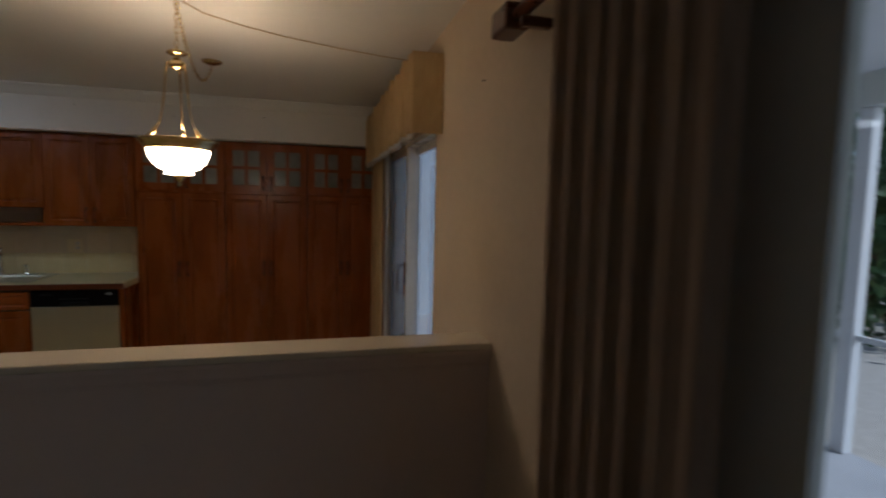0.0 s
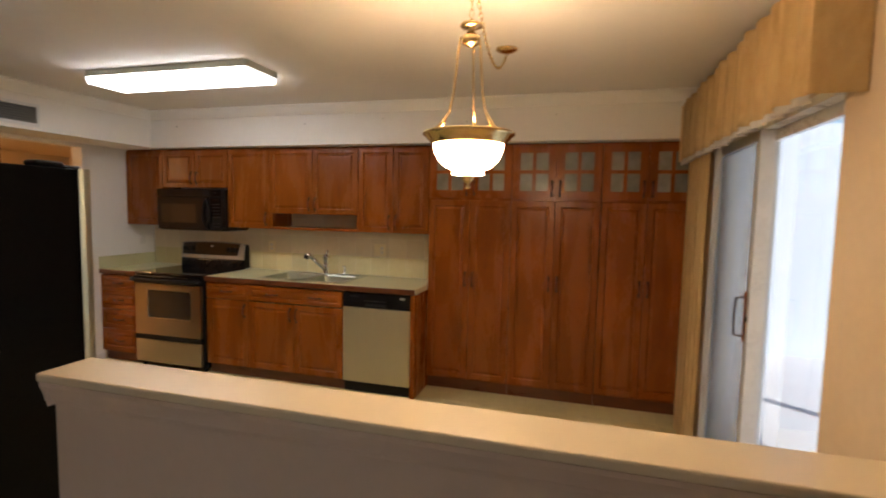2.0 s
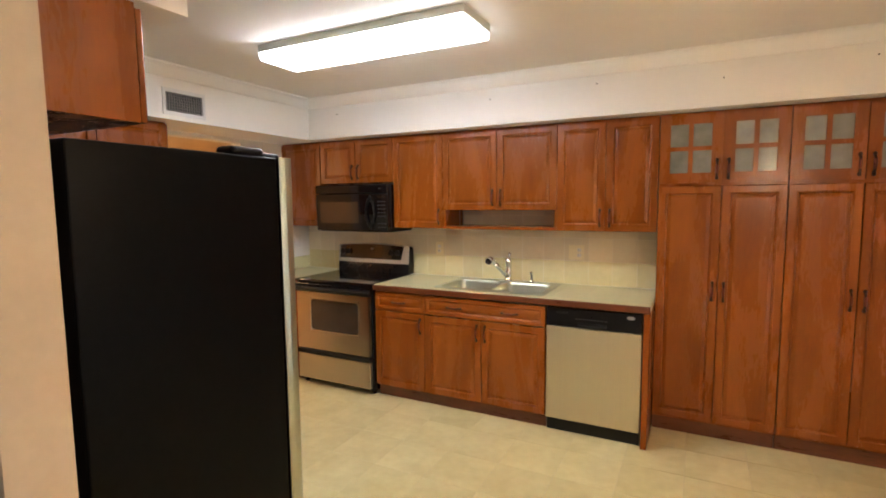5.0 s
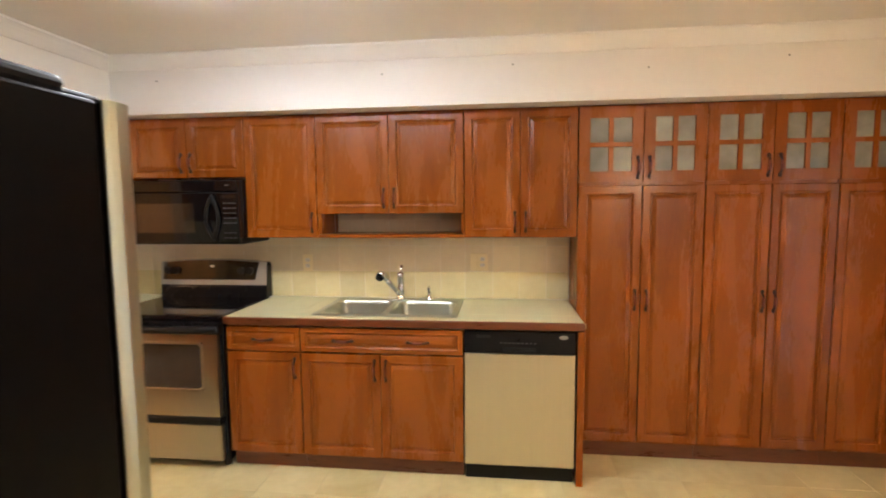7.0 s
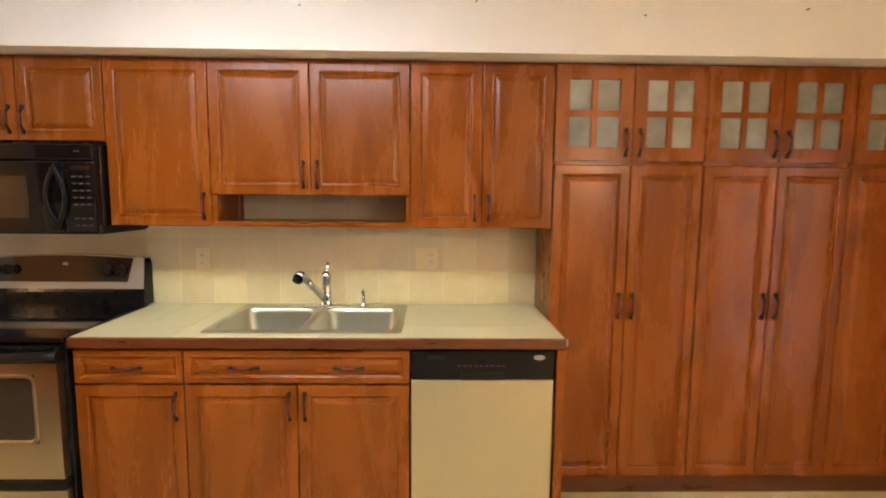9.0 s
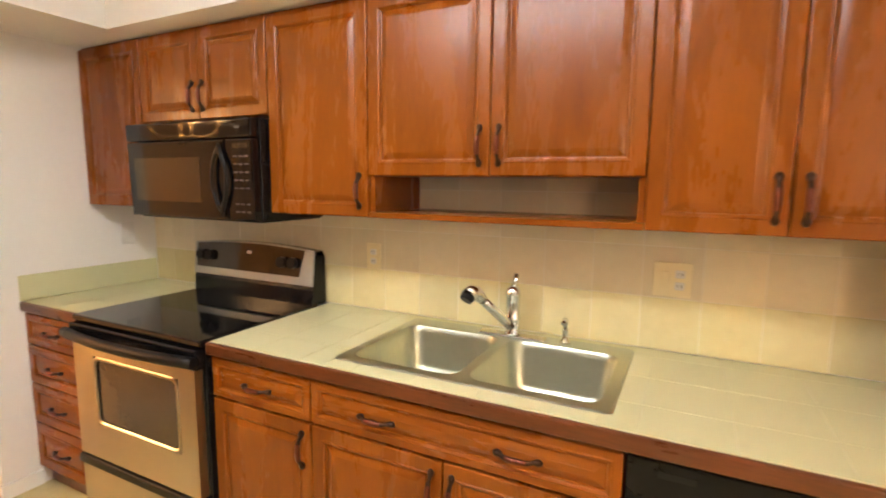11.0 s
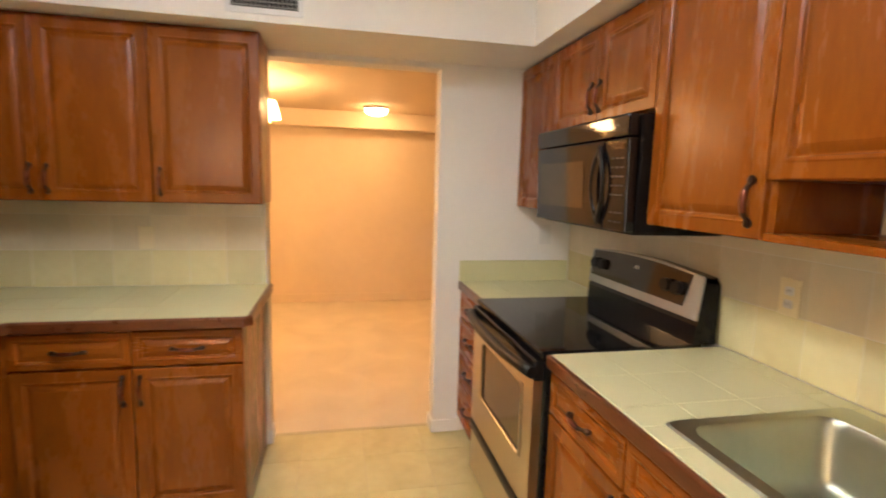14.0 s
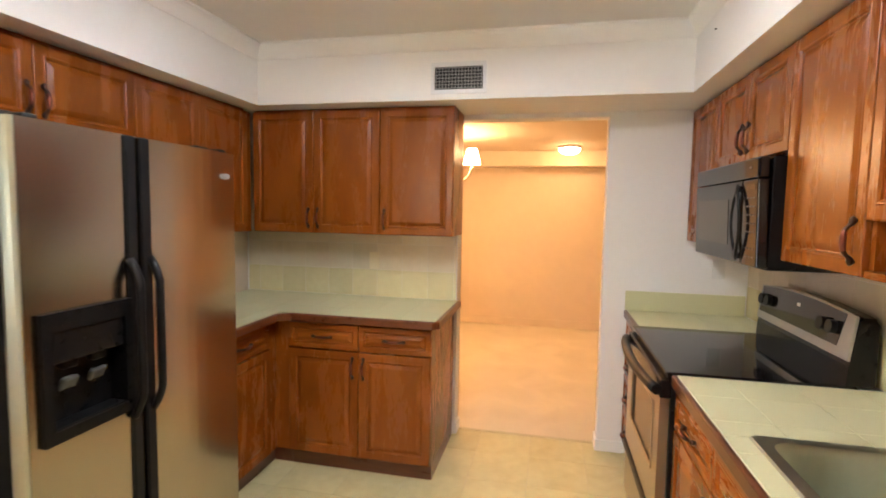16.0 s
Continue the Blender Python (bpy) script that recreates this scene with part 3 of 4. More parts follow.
worktop("short tiled worktop between range and wall", [(-4.798, -4.343, 4.361, NORTH - 0.0108)], straight_edge(-4.798, -4.343, 4.34), [(-4.798, -4.343, 4.361, 5.0192)], (-4.748, 4.527))


def corner_edge(o):
    path = [(-4.795, 3.318), (-4.150, 3.318), (-4.118, 3.286), (-4.118, 2.47), (-4.07, 2.41), (-3.565, 2.41)]
    inner = [(-4.795, 3.298), (-4.156, 3.298), (-4.138, 3.280), (-4.138, 2.463), (-4.078, 2.39), (-3.565, 2.39)]
    bm = bmesh.new()
    rows = []
    for (ax, ay), (bx, by) in zip(path, inner):
        rows.append([bm.verts.new((px - o.x, py - o.y, z)) for px, py, z in ((bx, by, 0), (ax, ay, 0.004), (ax, ay, 0.038), (bx * 0.3 + ax * 0.7, by * 0.3 + ay * 0.7, 0.044), (bx, by, 0.044))])
    for a, b in zip(rows, rows[1:]):
        for k in range(5):
            bm.faces.new((a[k], a[(k + 1) % 5], b[(k + 1) % 5], b[k]))
    bm.faces.new(rows[0])
    bm.faces.new(rows[-1][::-1])
    return bm


worktop("L-shaped pale tiled worktop with dark rounded wood edge", [(-4.795, -4.158, 1.76, 3.296), (-4.158, -3.565, 1.76, 2.388)], corner_edge,
        [(-4.795, -4.14, 1.76, 3.297), (-4.14, -3.565, 1.76, 2.388)], (-4.34, 3.09))

# ---- tiled walls ----
ROW = 0.177


def splash(name, label, runs, face, z_lines, start, upright):
    p = structure(name, boxes(*[(a, b, face, face + 0.008, z0, z1) if upright == "y" else (face - 0.008, face, a, b, z0, z1) for a, b, z0, z1 in runs]), PALE_GROUT, label)
    for a, b, z0, z1 in runs:
        for u0, u1 in cells(a, b, ROW, start):
            marks = [z0] + [z for z in z_lines if z0 + 0.01 < z < z1 - 0.01] + [z1]
            for h0, h1 in zip(marks, marks[1:]):
                at = (u0 + 0.0012, face, h0 + 0.0012) if upright == "y" else (face, u0 + 0.0012, h0 + 0.0012)
                # rows above 1.09 m carry the pendant's light in their colour
                tile(p, "tile", PENDANT_TINT_TILE if h0 > 1.09 else SPLASH_TILE, *at, u1 - u0 - 0.0024, h1 - h0 - 0.0024, 0.0014, upright)
    return p


splash("backsplash_north", "cream square ceramic backsplash tiles", [(-4.798, -3.06, 0.915, LOW), (-3.06, -2.18, 0.915, 1.50), (-2.18, -1.492, 0.915, LOW)], 5.021, (1.098, 1.274, 1.451), -3.055, "y")
splash("backsplash_west", "cream square ceramic tiles above the corner worktop", [(1.76, 3.285, 0.915, LOW)], WEST + 0.009, (1.098, 1.274), 3.09, "x")
structure("upstand_west", boxes((WEST + 0.001, WEST + 0.012, 4.345, 5.012, 0.915, 1.035), bevel=0.003), COUNTER_TILE, "low tiled upstand on the side wall")

# ---- sink and taps ----
sink = thing("sink", "double-bowl stainless steel drop-in sink", "sink", (-2.615, 4.695, 0.914))


def rounded(cx, cy, w, d, r, n=6):
    pts = []
    for sx, sy, a0 in ((1, 1, 0), (-1, 1, 90), (-1, -1, 180), (1, -1, 270)):
        for k in range(n + 1):
            a = radians(a0 + 90 * k / n)
            pts.append((cx + sx * (w / 2 - r) + r * math.cos(a), cy + sy * (d / 2 - r) + r * math.sin(a)))
    return pts


def bowl(cx, cy, w, d, deep):
    bm = bmesh.new()
    rings = []
    for inset, z, r in ((0.0, 0.006, 0.05), (0.004, 0.001, 0.05), (0.009, -0.02, 0.05), (0.016, -deep + 0.03, 0.055), (0.026, -deep + 0.008, 0.06), (0.05, -deep, 0.06), (min(w, d) / 2 - 0.045, -deep - 0.004, 0.04)):
        rings.append([bm.verts.new((x, y, z)) for x, y in rounded(cx, cy, w - 2 * inset, d - 2 * inset, min(r, (min(w, d) - 2 * inset) / 2 - 0.001))])
    for a, b in zip(rings, rings[1:]):
        for k in range(len(a)):
            bm.faces.new((a[k], a[(k + 1) % len(a)], b[(k + 1) % len(a)], b[k])).smooth = True
    bm.faces.new(rings[-1]).smooth = True
    return bm


BOWLS = ((-0.205, -0.028, 0.376, 0.415), (0.205, -0.028, 0.376, 0.415))


def sink_deck():
    """The flat flange with two openings, rolled at its outer edge."""
    bm = bmesh.new()
    outer = rounded(0, 0, 0.862, 0.546, 0.024)
    edges = []

    def ring(pts, z):
        vs = [bm.verts.new((x, y, z)) for x, y in pts]
        return vs, [bm.edges.new((vs[k], vs[(k + 1) % len(vs)])) for k in range(len(vs))]

    o, e = ring(rounded(0, 0, 0.850, 0.534, 0.020), 0.006)
    edges += e
    for cx, cy, w, d in BOWLS:
        _, e = ring(rounded(cx, cy, w, d, 0.05), 0.006)
        edges += e
    bmesh.ops.triangle_fill(bm, use_beauty=True, edges=edges)
    low = [bm.verts.new((x, y, 0.001)) for x, y in outer]
    for k in range(len(o)):
        bm.faces.new((low[k], low[(k + 1) % len(o)], o[(k + 1) % len(o)], o[k])).smooth = True
    return bm


part("deck", sink_deck(), SINK_STEEL, sink)
for cx, cy, w, d in BOWLS:
    bw = part("bowl", bowl(cx, cy, w, d, 0.175), SINK_STEEL, sink)
    part("drain", lathe([(0.0, -0.172), (0.018, -0.172), (0.034, -0.176), (0.042, -0.1745), (0.045, -0.178)], 24, (cx, cy)), CHROME, bw, "round chrome drain")
tap = thing("faucet", "chrome pull-out kitchen faucet on a long base plate", "faucet", (-2.605, 4.908, 0.919))
part("base_plate", boxes((-0.125, 0.125, -0.026, 0.026, 0.001, 0.010), bevel=0.004, seg=2), CHROME, tap)
part("body", lathe([(0.0, 0.010), (0.031, 0.010), (0.030, 0.018), (0.026, 0.026), (0.025, 0.060), (0.027, 0.064), (0.027, 0.072), (0.025, 0.076), (0.025, 0.150), (0.0275, 0.154), (0.0275, 0.166), (0.024, 0.180), (0.014, 0.190), (0.0, 0.192)], 28), CHROME, tap)
part("lever", rod([(0.0, 0.004, 0.186), (0.004, 0.010, 0.204), (0.006, 0.016, 0.234)], [0.010, 0.0085, 0.0095], 10), CHROME, tap)
spout = part("spout", rod([(0.0, -0.008, 0.040), (-0.022, -0.050, 0.078), (-0.044, -0.096, 0.120), (-0.064, -0.140, 0.160)], [0.019, 0.0175, 0.0165, 0.0165], 16), CHROME, tap)
part("spray_head", rod([(-0.063, -0.138, 0.158), (-0.070, -0.155, 0.175), (-0.077, -0.172, 0.188), (-0.084, -0.190, 0.192), (-0.090, -0.205, 0.184)], [0.0175, 0.0225, 0.026, 0.0275, 0.027], 18), CHROME, spout, "bright chrome spray head")
part("spray_face", rod([(-0.0904, -0.2060, 0.1835), (-0.0950, -0.2170, 0.1700)], [0.0255, 0.0215], 18), BLACK_PLASTIC, spout, "black rubber spray face")
soap = thing("soap_dispenser", "small chrome soap dispenser beside the faucet", "dispenser", (-2.415, 4.925, 0.919))
part("collar", lathe([(0.0, 0.001), (0.019, 0.001), (0.018, 0.008), (0.011, 0.014), (0.010, 0.045), (0.013, 0.05), (0.0, 0.052)], 20), CHROME, soap)
part("pump_head", rod([(0, 0, 0.05), (0, 0, 0.075), (0, -0.008, 0.086), (0, -0.045, 0.080)], [0.007, 0.009, 0.009, 0.006]), CHROME, soap)


def outlet(label, x, z, w, h, face=5.014, switch=False):
    o = thing("wall_outlet", label, "outlet", (x, face, z))
    part("cover_plate", boxes((-w / 2, w / 2, -0.006, -0.0005, -h / 2, h / 2), bevel=0.002, seg=2), IVORY, o)
    for dx in ((0,) if w < 0.1 else (-0.023, 0.023)):
        if switch and dx < 0:
            part("switch", boxes((dx - 0.012, dx + 0.012, -0.010, -0.0065, -0.028, 0.028), bevel=0.002), IVORY, o)
            continue
        for dz in (-0.02, 0.02):
            s = part("socket", boxes((dx - 0.015, dx + 0.015, -0.009, -0.0065, dz - 0.013, dz + 0.013), bevel=0.003), WHITE_PLASTIC, o)
            for k in (-0.006, 0.006):
                part("slot", boxes((dx + k - 0.001, dx + k + 0.001, -0.0095, -0.0092, dz - 0.005, dz + 0.005)), BLACK_PLASTIC, s)
    return o


outlet("ivory double outlet on the tiled backsplash", -3.285, 1.155, 0.072, 0.116)
outlet("ivory two-gang switch and outlet plate on tiles", -2.085, 1.165, 0.118, 0.116, switch=True)
o = thing("wall_outlet", "ivory outlet above the corner worktop", "outlet", (WEST + 0.0165, 2.72, 1.16), 90)
part("cover_plate", boxes((-0.036, 0.036, -0.006, -0.0005, -0.058, 0.058), bevel=0.002), IVORY, o)
o = thing("wall_outlet", "white outlet on the side wall above the upstand", "outlet", (WEST + 0.001, 4.86, 1.19), 90)
part("cover_plate", boxes((-0.036, 0.036, -0.006, -0.0005, -0.058, 0.058), bevel=0.002), WHITE_PLASTIC, o)

# ---- range ----
rng = thing("range", "freestanding black and steel electric range", "range", (-3.94, 4.345, 0.0))
RX = 0.392
part("body", boxes((-RX, RX, 0.0, 0.64, 0.03, 0.895), bevel=0.003), BLACK, rng, "black enamel sides")
for x in (-0.36, 0.36):
    for y in (0.05, 0.58):
        part("foot", lathe([(0.0, 0.0), (0.02, 0.0), (0.018, 0.031), (0.0, 0.0315)], 12, (x, y)), BLACK_PLASTIC, rng)
part("cooktop", boxes((-RX - 0.002, RX + 0.002, -0.022, 0.60, 0.896, 0.921), bevel=0.006, seg=2), BLACK_GLASS, rng, "glossy black glass cooktop")
OVEN_GLASS = surface("oven_window_glass", (0.075, 0.060, 0.043), (0.095, 0.076, 0.054), 10, 0.10, 0.0, metal=0.4, rough_vary=0.02)
oven = part("oven_door", lattice((-0.375, -0.235, 0.285, 0.375), (0.325, 0.478, 0.770, 0.815), {(1, 1)}, -0.036, -0.001), STEEL_H, rng, "brushed steel oven door")
part("window", prism([(x, z) for x, z in rounded(0.025, 0.624, 0.518, 0.290, 0.02)], -0.030, -0.022, "y"), OVEN_GLASS, oven, "reflective brown oven window")
def rounded_ring(cx, cz, w, h, r, band, y0, y1):
    """A flat rounded frame in the x-z plane with softened inner and outer edges."""
    bm = bmesh.new()
    rings = []
    for inset, y in ((0.0, y1), (0.0, y0 + 0.002), (0.003, y0), (band - 0.006, y0), (band, y0 + 0.006)):
        rings.append([bm.verts.new((x, y, z)) for x, z in rounded(cx, cz, w - 2 * inset, h - 2 * inset, max(0.012, r - inset * 0.5))])
    for a, b in zip(rings, rings[1:]):
        for k in range(len(a)):
            bm.faces.new((a[k], a[(k + 1) % len(a)], b[(k + 1) % len(a)], b[k]))
    return bm


part("window_bezel", rounded_ring(0.025, 0.624, 0.522, 0.294, 0.034, 0.016, -0.0405, -0.031), STEEL_H, oven, "pale rounded window bezel")
bm = bmesh.new()
prof = [(-0.395 + 0.79 * k / 16, -0.052 - 0.035 * math.sin(math.pi * k / 16) ** 0.8, 0.852) for k in range(17)]
tube(bm, prof, 0.021, 10, 1.0)
part("door_handle", bm, BLACK_PLASTIC, oven, "wide black bowed handle")
part("door_top", boxes((-0.39, 0.39, -0.040, -0.001, 0.817, 0.890), bevel=0.006, seg=2), BLACK, oven)
drawer = part("drawer", boxes((-0.38, 0.38, -0.034, -0.001, 0.055, 0.275), bevel=0.006, seg=2), STEEL_H, rng, "brushed steel storage drawer")
part("drawer_grip", boxes((-0.385, 0.385, -0.046, -0.001, 0.277, 0.318), bevel=0.010, seg=3), BLACK_PLASTIC, drawer, "black drawer grip")
# control console, leaning back
guard = part("console", prism([(0.562, 0.921), (0.652, 0.921), (0.652, 1.140), (0.640, 1.156), (0.604, 1.158), (0.592, 1.150), (0.572, 1.010), (0.566, 0.99)], -RX, RX, "x"), BLACK, rng)


def bowed(x0, x1, z0, end, rise, low0=None, low1=None, n=16):
    """An upright outline with straight sides and a gently arched top."""
    a, b = (low0 if low0 is not None else x0), (low1 if low1 is not None else x1)
    top = [(x1 + (x0 - x1) * k / n, end + rise * (1 - ((x1 + (x0 - x1) * k / n) / RX) ** 2)) for k in range(n + 1)]
    return [(a, z0), (b, z0)] + top


part("hood", prism(bowed(-RX, RX, 1.145, 1.164, 0.020), 0.6005, 0.640, "y"), BLACK, guard, "arched black console top")
lean = math.degrees(math.atan2(0.020, 0.165))
face = pose(0, 0.571, 1.008, -lean, 0, 0)
part("console_frame", prism(bowed(-RX + 0.002, RX - 0.002, 0.0, 0.160, 0.020), -0.010, -0.0005, "y"), CONSOLE_STEEL, guard, "satin steel surround", at=face)
part("console_glass", prism(bowed(-0.372, 0.338, 0.036, 0.153, 0.020, -0.372, 0.312), -0.0120, -0.0101, "y"), DARK_MIRROR, guard, "dark reflecting control glass", at=face)
for x in (-0.332, -0.270, 0.212, 0.278):
    part("knob", prism([(0.025 * math.cos(a * math.pi / 9), 0.025 * math.sin(a * math.pi / 9)) for a in range(18)], -0.034, -0.0121, "y"), BLACK_PLASTIC, guard, "black control knob", at=face @ pose(x, 0, 0.098))
part("display", boxes((-0.020, 0.008, -0.0130, -0.0121, 0.122, 0.136)), WHITE_PLASTIC, guard, "small pale plate", at=face)

# ---- microwave ----
mw = thing("microwave", "black over-the-range microwave with oval ring handle", "microwave", (-3.936, 4.64, 1.320))
MX, MH = 0.382, 0.400
TIP = pose(0, -0.001, 0, 1.6, 0, 0)   # the front leans out a little at its top
part("body", boxes((-MX, MX, 0.0, 0.36, 0.0, MH), bevel=0.003), BLACK, mw)
part("vent_strip", boxes((-MX, MX, -0.038, -0.0008, 0.325, MH), bevel=0.008, seg=3), BLACK_GLASS, mw, "glossy black vent strip", at=TIP)
md = part("door", boxes((-MX, 0.235, -0.038, -0.0008, 0.003, 0.322), bevel=0.006, seg=2), BLACK_GLASS, mw, "glossy black door", at=TIP)
smoke = surface("smoked_window", (0.10, 0.083, 0.058), (0.125, 0.104, 0.073), 30, 0.09, 0.0, metal=0.75, rough_vary=0.02)
part("window", boxes((-0.335, 0.085, -0.0395, -0.0385, 0.07, 0.255)), smoke, md, "smoked glass window")
part("control_panel", boxes((0.238, MX, -0.038, -0.0008, 0.003, 0.322), bevel=0.006, seg=2), BLACK_GLASS, mw, at=TIP)


def almond(cx, cz, w, h, hole_w, hole_h, y0, y1, n=14):
    """A ring shaped like an almond, standing upright, its front bowed outwards."""
    def loop(a, b):
        side = [(a * (1 - (2 * k / n - 1) ** 2), b * (2 * k / n - 1)) for k in range(n + 1)]
        return side + [(-x, z) for x, z in reversed(side[1:-1])]
    bm = bmesh.new()
    rings = []
    for a, b, y in ((w, h, y1), (w, h, y0 + 0.005), (w - 0.005, h - 0.008, y0), (hole_w + 0.004, hole_h + 0.006, y0), (hole_w, hole_h, y0 + 0.005), (hole_w, hole_h, y1)):
        rings.append([bm.verts.new((cx + x, y - 0.006 * (1 - (z / h) ** 2), cz + z)) for x, z in loop(a, b)])
    for a, b in zip(rings, rings[1:] + rings[:1]):
        for k in range(len(a)):
            bm.faces.new((a[k], a[(k + 1) % len(a)], b[(k + 1) % len(a)], b[k])).smooth = True
    return bm


bm = almond(0.212, 0.163, 0.050, 0.148, 0.034, 0.104, -0.053, -0.045)
for z in (0.035, 0.291):
    box(bm, 0.204, 0.220, -0.047, -0.0385, z - 0.012, z + 0.012)
part("ring_handle", bm, DULL_BLACK, md, "black oval ring handle")
for row in range(8):
    for col in range(3):
        if row in (2,):
            continue
        part("button", boxes((0.282 + col * 0.030, 0.302 + col * 0.030, -0.0394, -0.0386, 0.035 + row * 0.031, 0.041 + row * 0.031)), GREY_MARK, mw, at=TIP)
part("display", boxes((0.280, 0.362, -0.0394, -0.0386, 0.285, 0.305)), smoke, mw, at=TIP)
part("maker_mark", boxes((0.30, 0.325, -0.0395, -0.0387, 0.362, 0.369)), GREY_MARK, mw, at=TIP)
part("underside", boxes((-MX + 0.01, MX - 0.01, 0.0, 0.35, -0.006, -0.0005)), BLACK_PLASTIC, mw)

# ---- dishwasher ----
dw = thing("dishwasher", "dishwasher with satin steel door and black controls", "dishwasher", (-1.838, 4.362, 0.0))
part("body", boxes((-0.300, 0.300, 0.026, 0.60, 0.075, 0.866)), BLACK_PLASTIC, dw)
part("door", boxes((-0.302, 0.302, -0.002, 0.025, 0.092, 0.733), bevel=0.006, seg=3), DW_STEEL, dw, "satin steel door panel")
cp = part("control_panel", boxes((-0.302, 0.302, -0.006, 0.025, 0.736, 0.862), bevel=0.006, seg=3), BLACK, dw, "black control panel")
part("grip", prism([(-0.006, 0.736), (-0.019, 0.742), (-0.021, 0.760), (-0.006, 0.772)], -0.09, 0.09, "x"), BLACK_PLASTIC, cp)
for k in range(9):
    part("button", boxes((-0.105 + k * 0.023, -0.092 + k * 0.023, -0.0072, -0.0062, 0.793, 0.798)), GREY_MARK, cp)
part("vent_slot", boxes((-0.235, -0.155, -0.0075, -0.0062, 0.822, 0.838)), BLACK_PLASTIC, cp)
part("maker_mark", prism([(0.237 + 0.024 * math.cos(a * math.pi / 10), 0.832 + 0.011 * math.sin(a * math.pi / 10)) for a in range(20)], -0.0085, -0.0063, "y"), CONSOLE_STEEL, cp, "plain pale oval badge")
part("toe_panel", boxes((-0.298, 0.298, 0.03, 0.05, 0.0, 0.073)), BLACK_PLASTIC, dw, "black toe panel")

# ---- refrigerator (its front faces the sink wall) ----
fr = thing("refrigerator", "black side-by-side refrigerator with brushed steel doors", "refrigerator", (-3.08, 2.465, 0.0), 180)
part("body", boxes((-0.455, 0.455, 0.0, 0.69, 0.02, 1.733), bevel=0.006, seg=2), BLACK_SIDE, fr, "textured black casing")
for x in (-0.40, 0.40):
    for y in (0.05, 0.62):
        part("foot", lathe([(0.0, 0.0), (0.022, 0.0), (0.02, 0.021), (0.0, 0.0215)], 12, (x, y)), BLACK_PLASTIC, fr)
part("grille", boxes((-0.45, 0.45, -0.03, -0.001, 0.022, 0.095), bevel=0.004), BLACK_PLASTIC, fr, "black base grille")


def fridge_door(x0, x1):
    n = 10
    out = [(x0 + (x1 - x0) * k / n, -0.058 - 0.010 * math.sin(math.pi * k / n)) for k in range(n + 1)]
    return prism([(x0, -0.004), *out, (x1, -0.004)], 0.10, 1.735, "z")


SEAM = -0.075
DX0, DX1 = -0.425, -0.125
left = part("freezer_door", lattice((-0.457, DX0 + 0.022, DX1 - 0.018, SEAM - 0.004), (0.10, 0.852, 1.165, 1.735), {(1, 1)}, -0.064, -0.004), STEEL, fr, "brushed steel freezer door")
right = part("fridge_door", fridge_door(SEAM + 0.004, 0.457), STEEL, fr, "brushed steel refrigerator door")
# the freezer door is on the side towards the half wall: local x grows towards the doorway
for d, s in ((left, -1), (right, 1)):
    x = SEAM + s * 0.030
    part("edge_strip", boxes((x - 0.020, x + 0.020, -0.074, -0.060, 0.101, 1.734), bevel=0.004), BLACK_PLASTIC, d, "full-height black trim strip")
    bm = bmesh.new()
    pts = [(x + s * 0.012, -0.072 - 0.036 * min(1, 2.2 * math.sin(math.pi * k / 20)) ** 0.8 if 0 < k < 20 else -0.07, 0.80 + 0.53 * k / 20) for k in range(21)]
    tube(bm, pts, 0.0135, 10)
    part("door_handle", bm, BLACK_PLASTIC, d, "black bowed handle")
disp = part("dispenser", lattice((DX0, DX0 + 0.030, DX1 - 0.026, DX1), (0.83, 0.866, 1.150, 1.205), {(1, 1)}, -0.080, -0.0645), DULL_BLACK, left, "black ice and water dispenser")
part("recess", boxes((DX0 + 0.023, DX1 - 0.019, -0.012, -0.006, 0.853, 1.164), (DX0 + 0.023, DX0 + 0.029, -0.063, -0.013, 0.853, 1.164), (DX1 - 0.025, DX1 - 0.019, -0.063, -0.013, 0.853, 1.164), (DX0 + 0.030, DX1 - 0.026, -0.063, -0.013, 0.853, 0.860), (DX0 + 0.030, DX1 - 0.026, -0.063, -0.013, 1.157, 1.164)), DULL_BLACK, disp, "deep black recess")
part("control_bar", boxes((DX0 + 0.031, DX1 - 0.027, -0.074, -0.014, 1.055, 1.156), bevel=0.010, seg=3), DULL_BLACK, disp)
CLEAR = surface("clear_grey_plastic", (0.04, 0.04, 0.038), (0.065, 0.065, 0.062), 30, 0.22, 0.0)
for k in range(2):
    part("paddle", boxes((-0.028, 0.028, -0.010, 0.010, -0.022, 0.022), bevel=0.009, seg=3), CLEAR, disp, "pale grey dispenser paddle", at=pose(DX0 + 0.100 + k * 0.095, -0.045, 0.985, 25, 0, 0))
    part("nozzle", boxes((DX0 + 0.075 + k * 0.095, DX0 + 0.125 + k * 0.095, -0.060, -0.030, 1.030, 1.054), bevel=0.006, seg=2), DULL_BLACK, disp)
part("drip_tray", boxes((DX0 + 0.031, DX1 - 0.027, -0.076, -0.014, 0.8605, 0.870), bevel=0.002), DULL_BLACK, disp)
part("maker_mark", prism([(0.385 + 0.030 * math.cos(a * math.pi / 10), 1.635 + 0.012 * math.sin(a * math.pi / 10)) for a in range(20)], -0.0690, -0.060, "y"), CONSOLE_STEEL, right, "plain pale oval badge")
for x in (-0.40, 0.40):
    hc = part("hinge_cover", boxes((x - 0.045, x + 0.045, 0.045, 0.185, 1.7335, 1.764), bevel=0.016, seg=3), BLACK_PLASTIC, fr, "black rounded hinge cover")
    part("hinge_pin", boxes((x - 0.022, x + 0.022, -0.045, 0.044, 1.7358, 1.750), bevel=0.006, seg=2), BLACK_PLASTIC, hc)

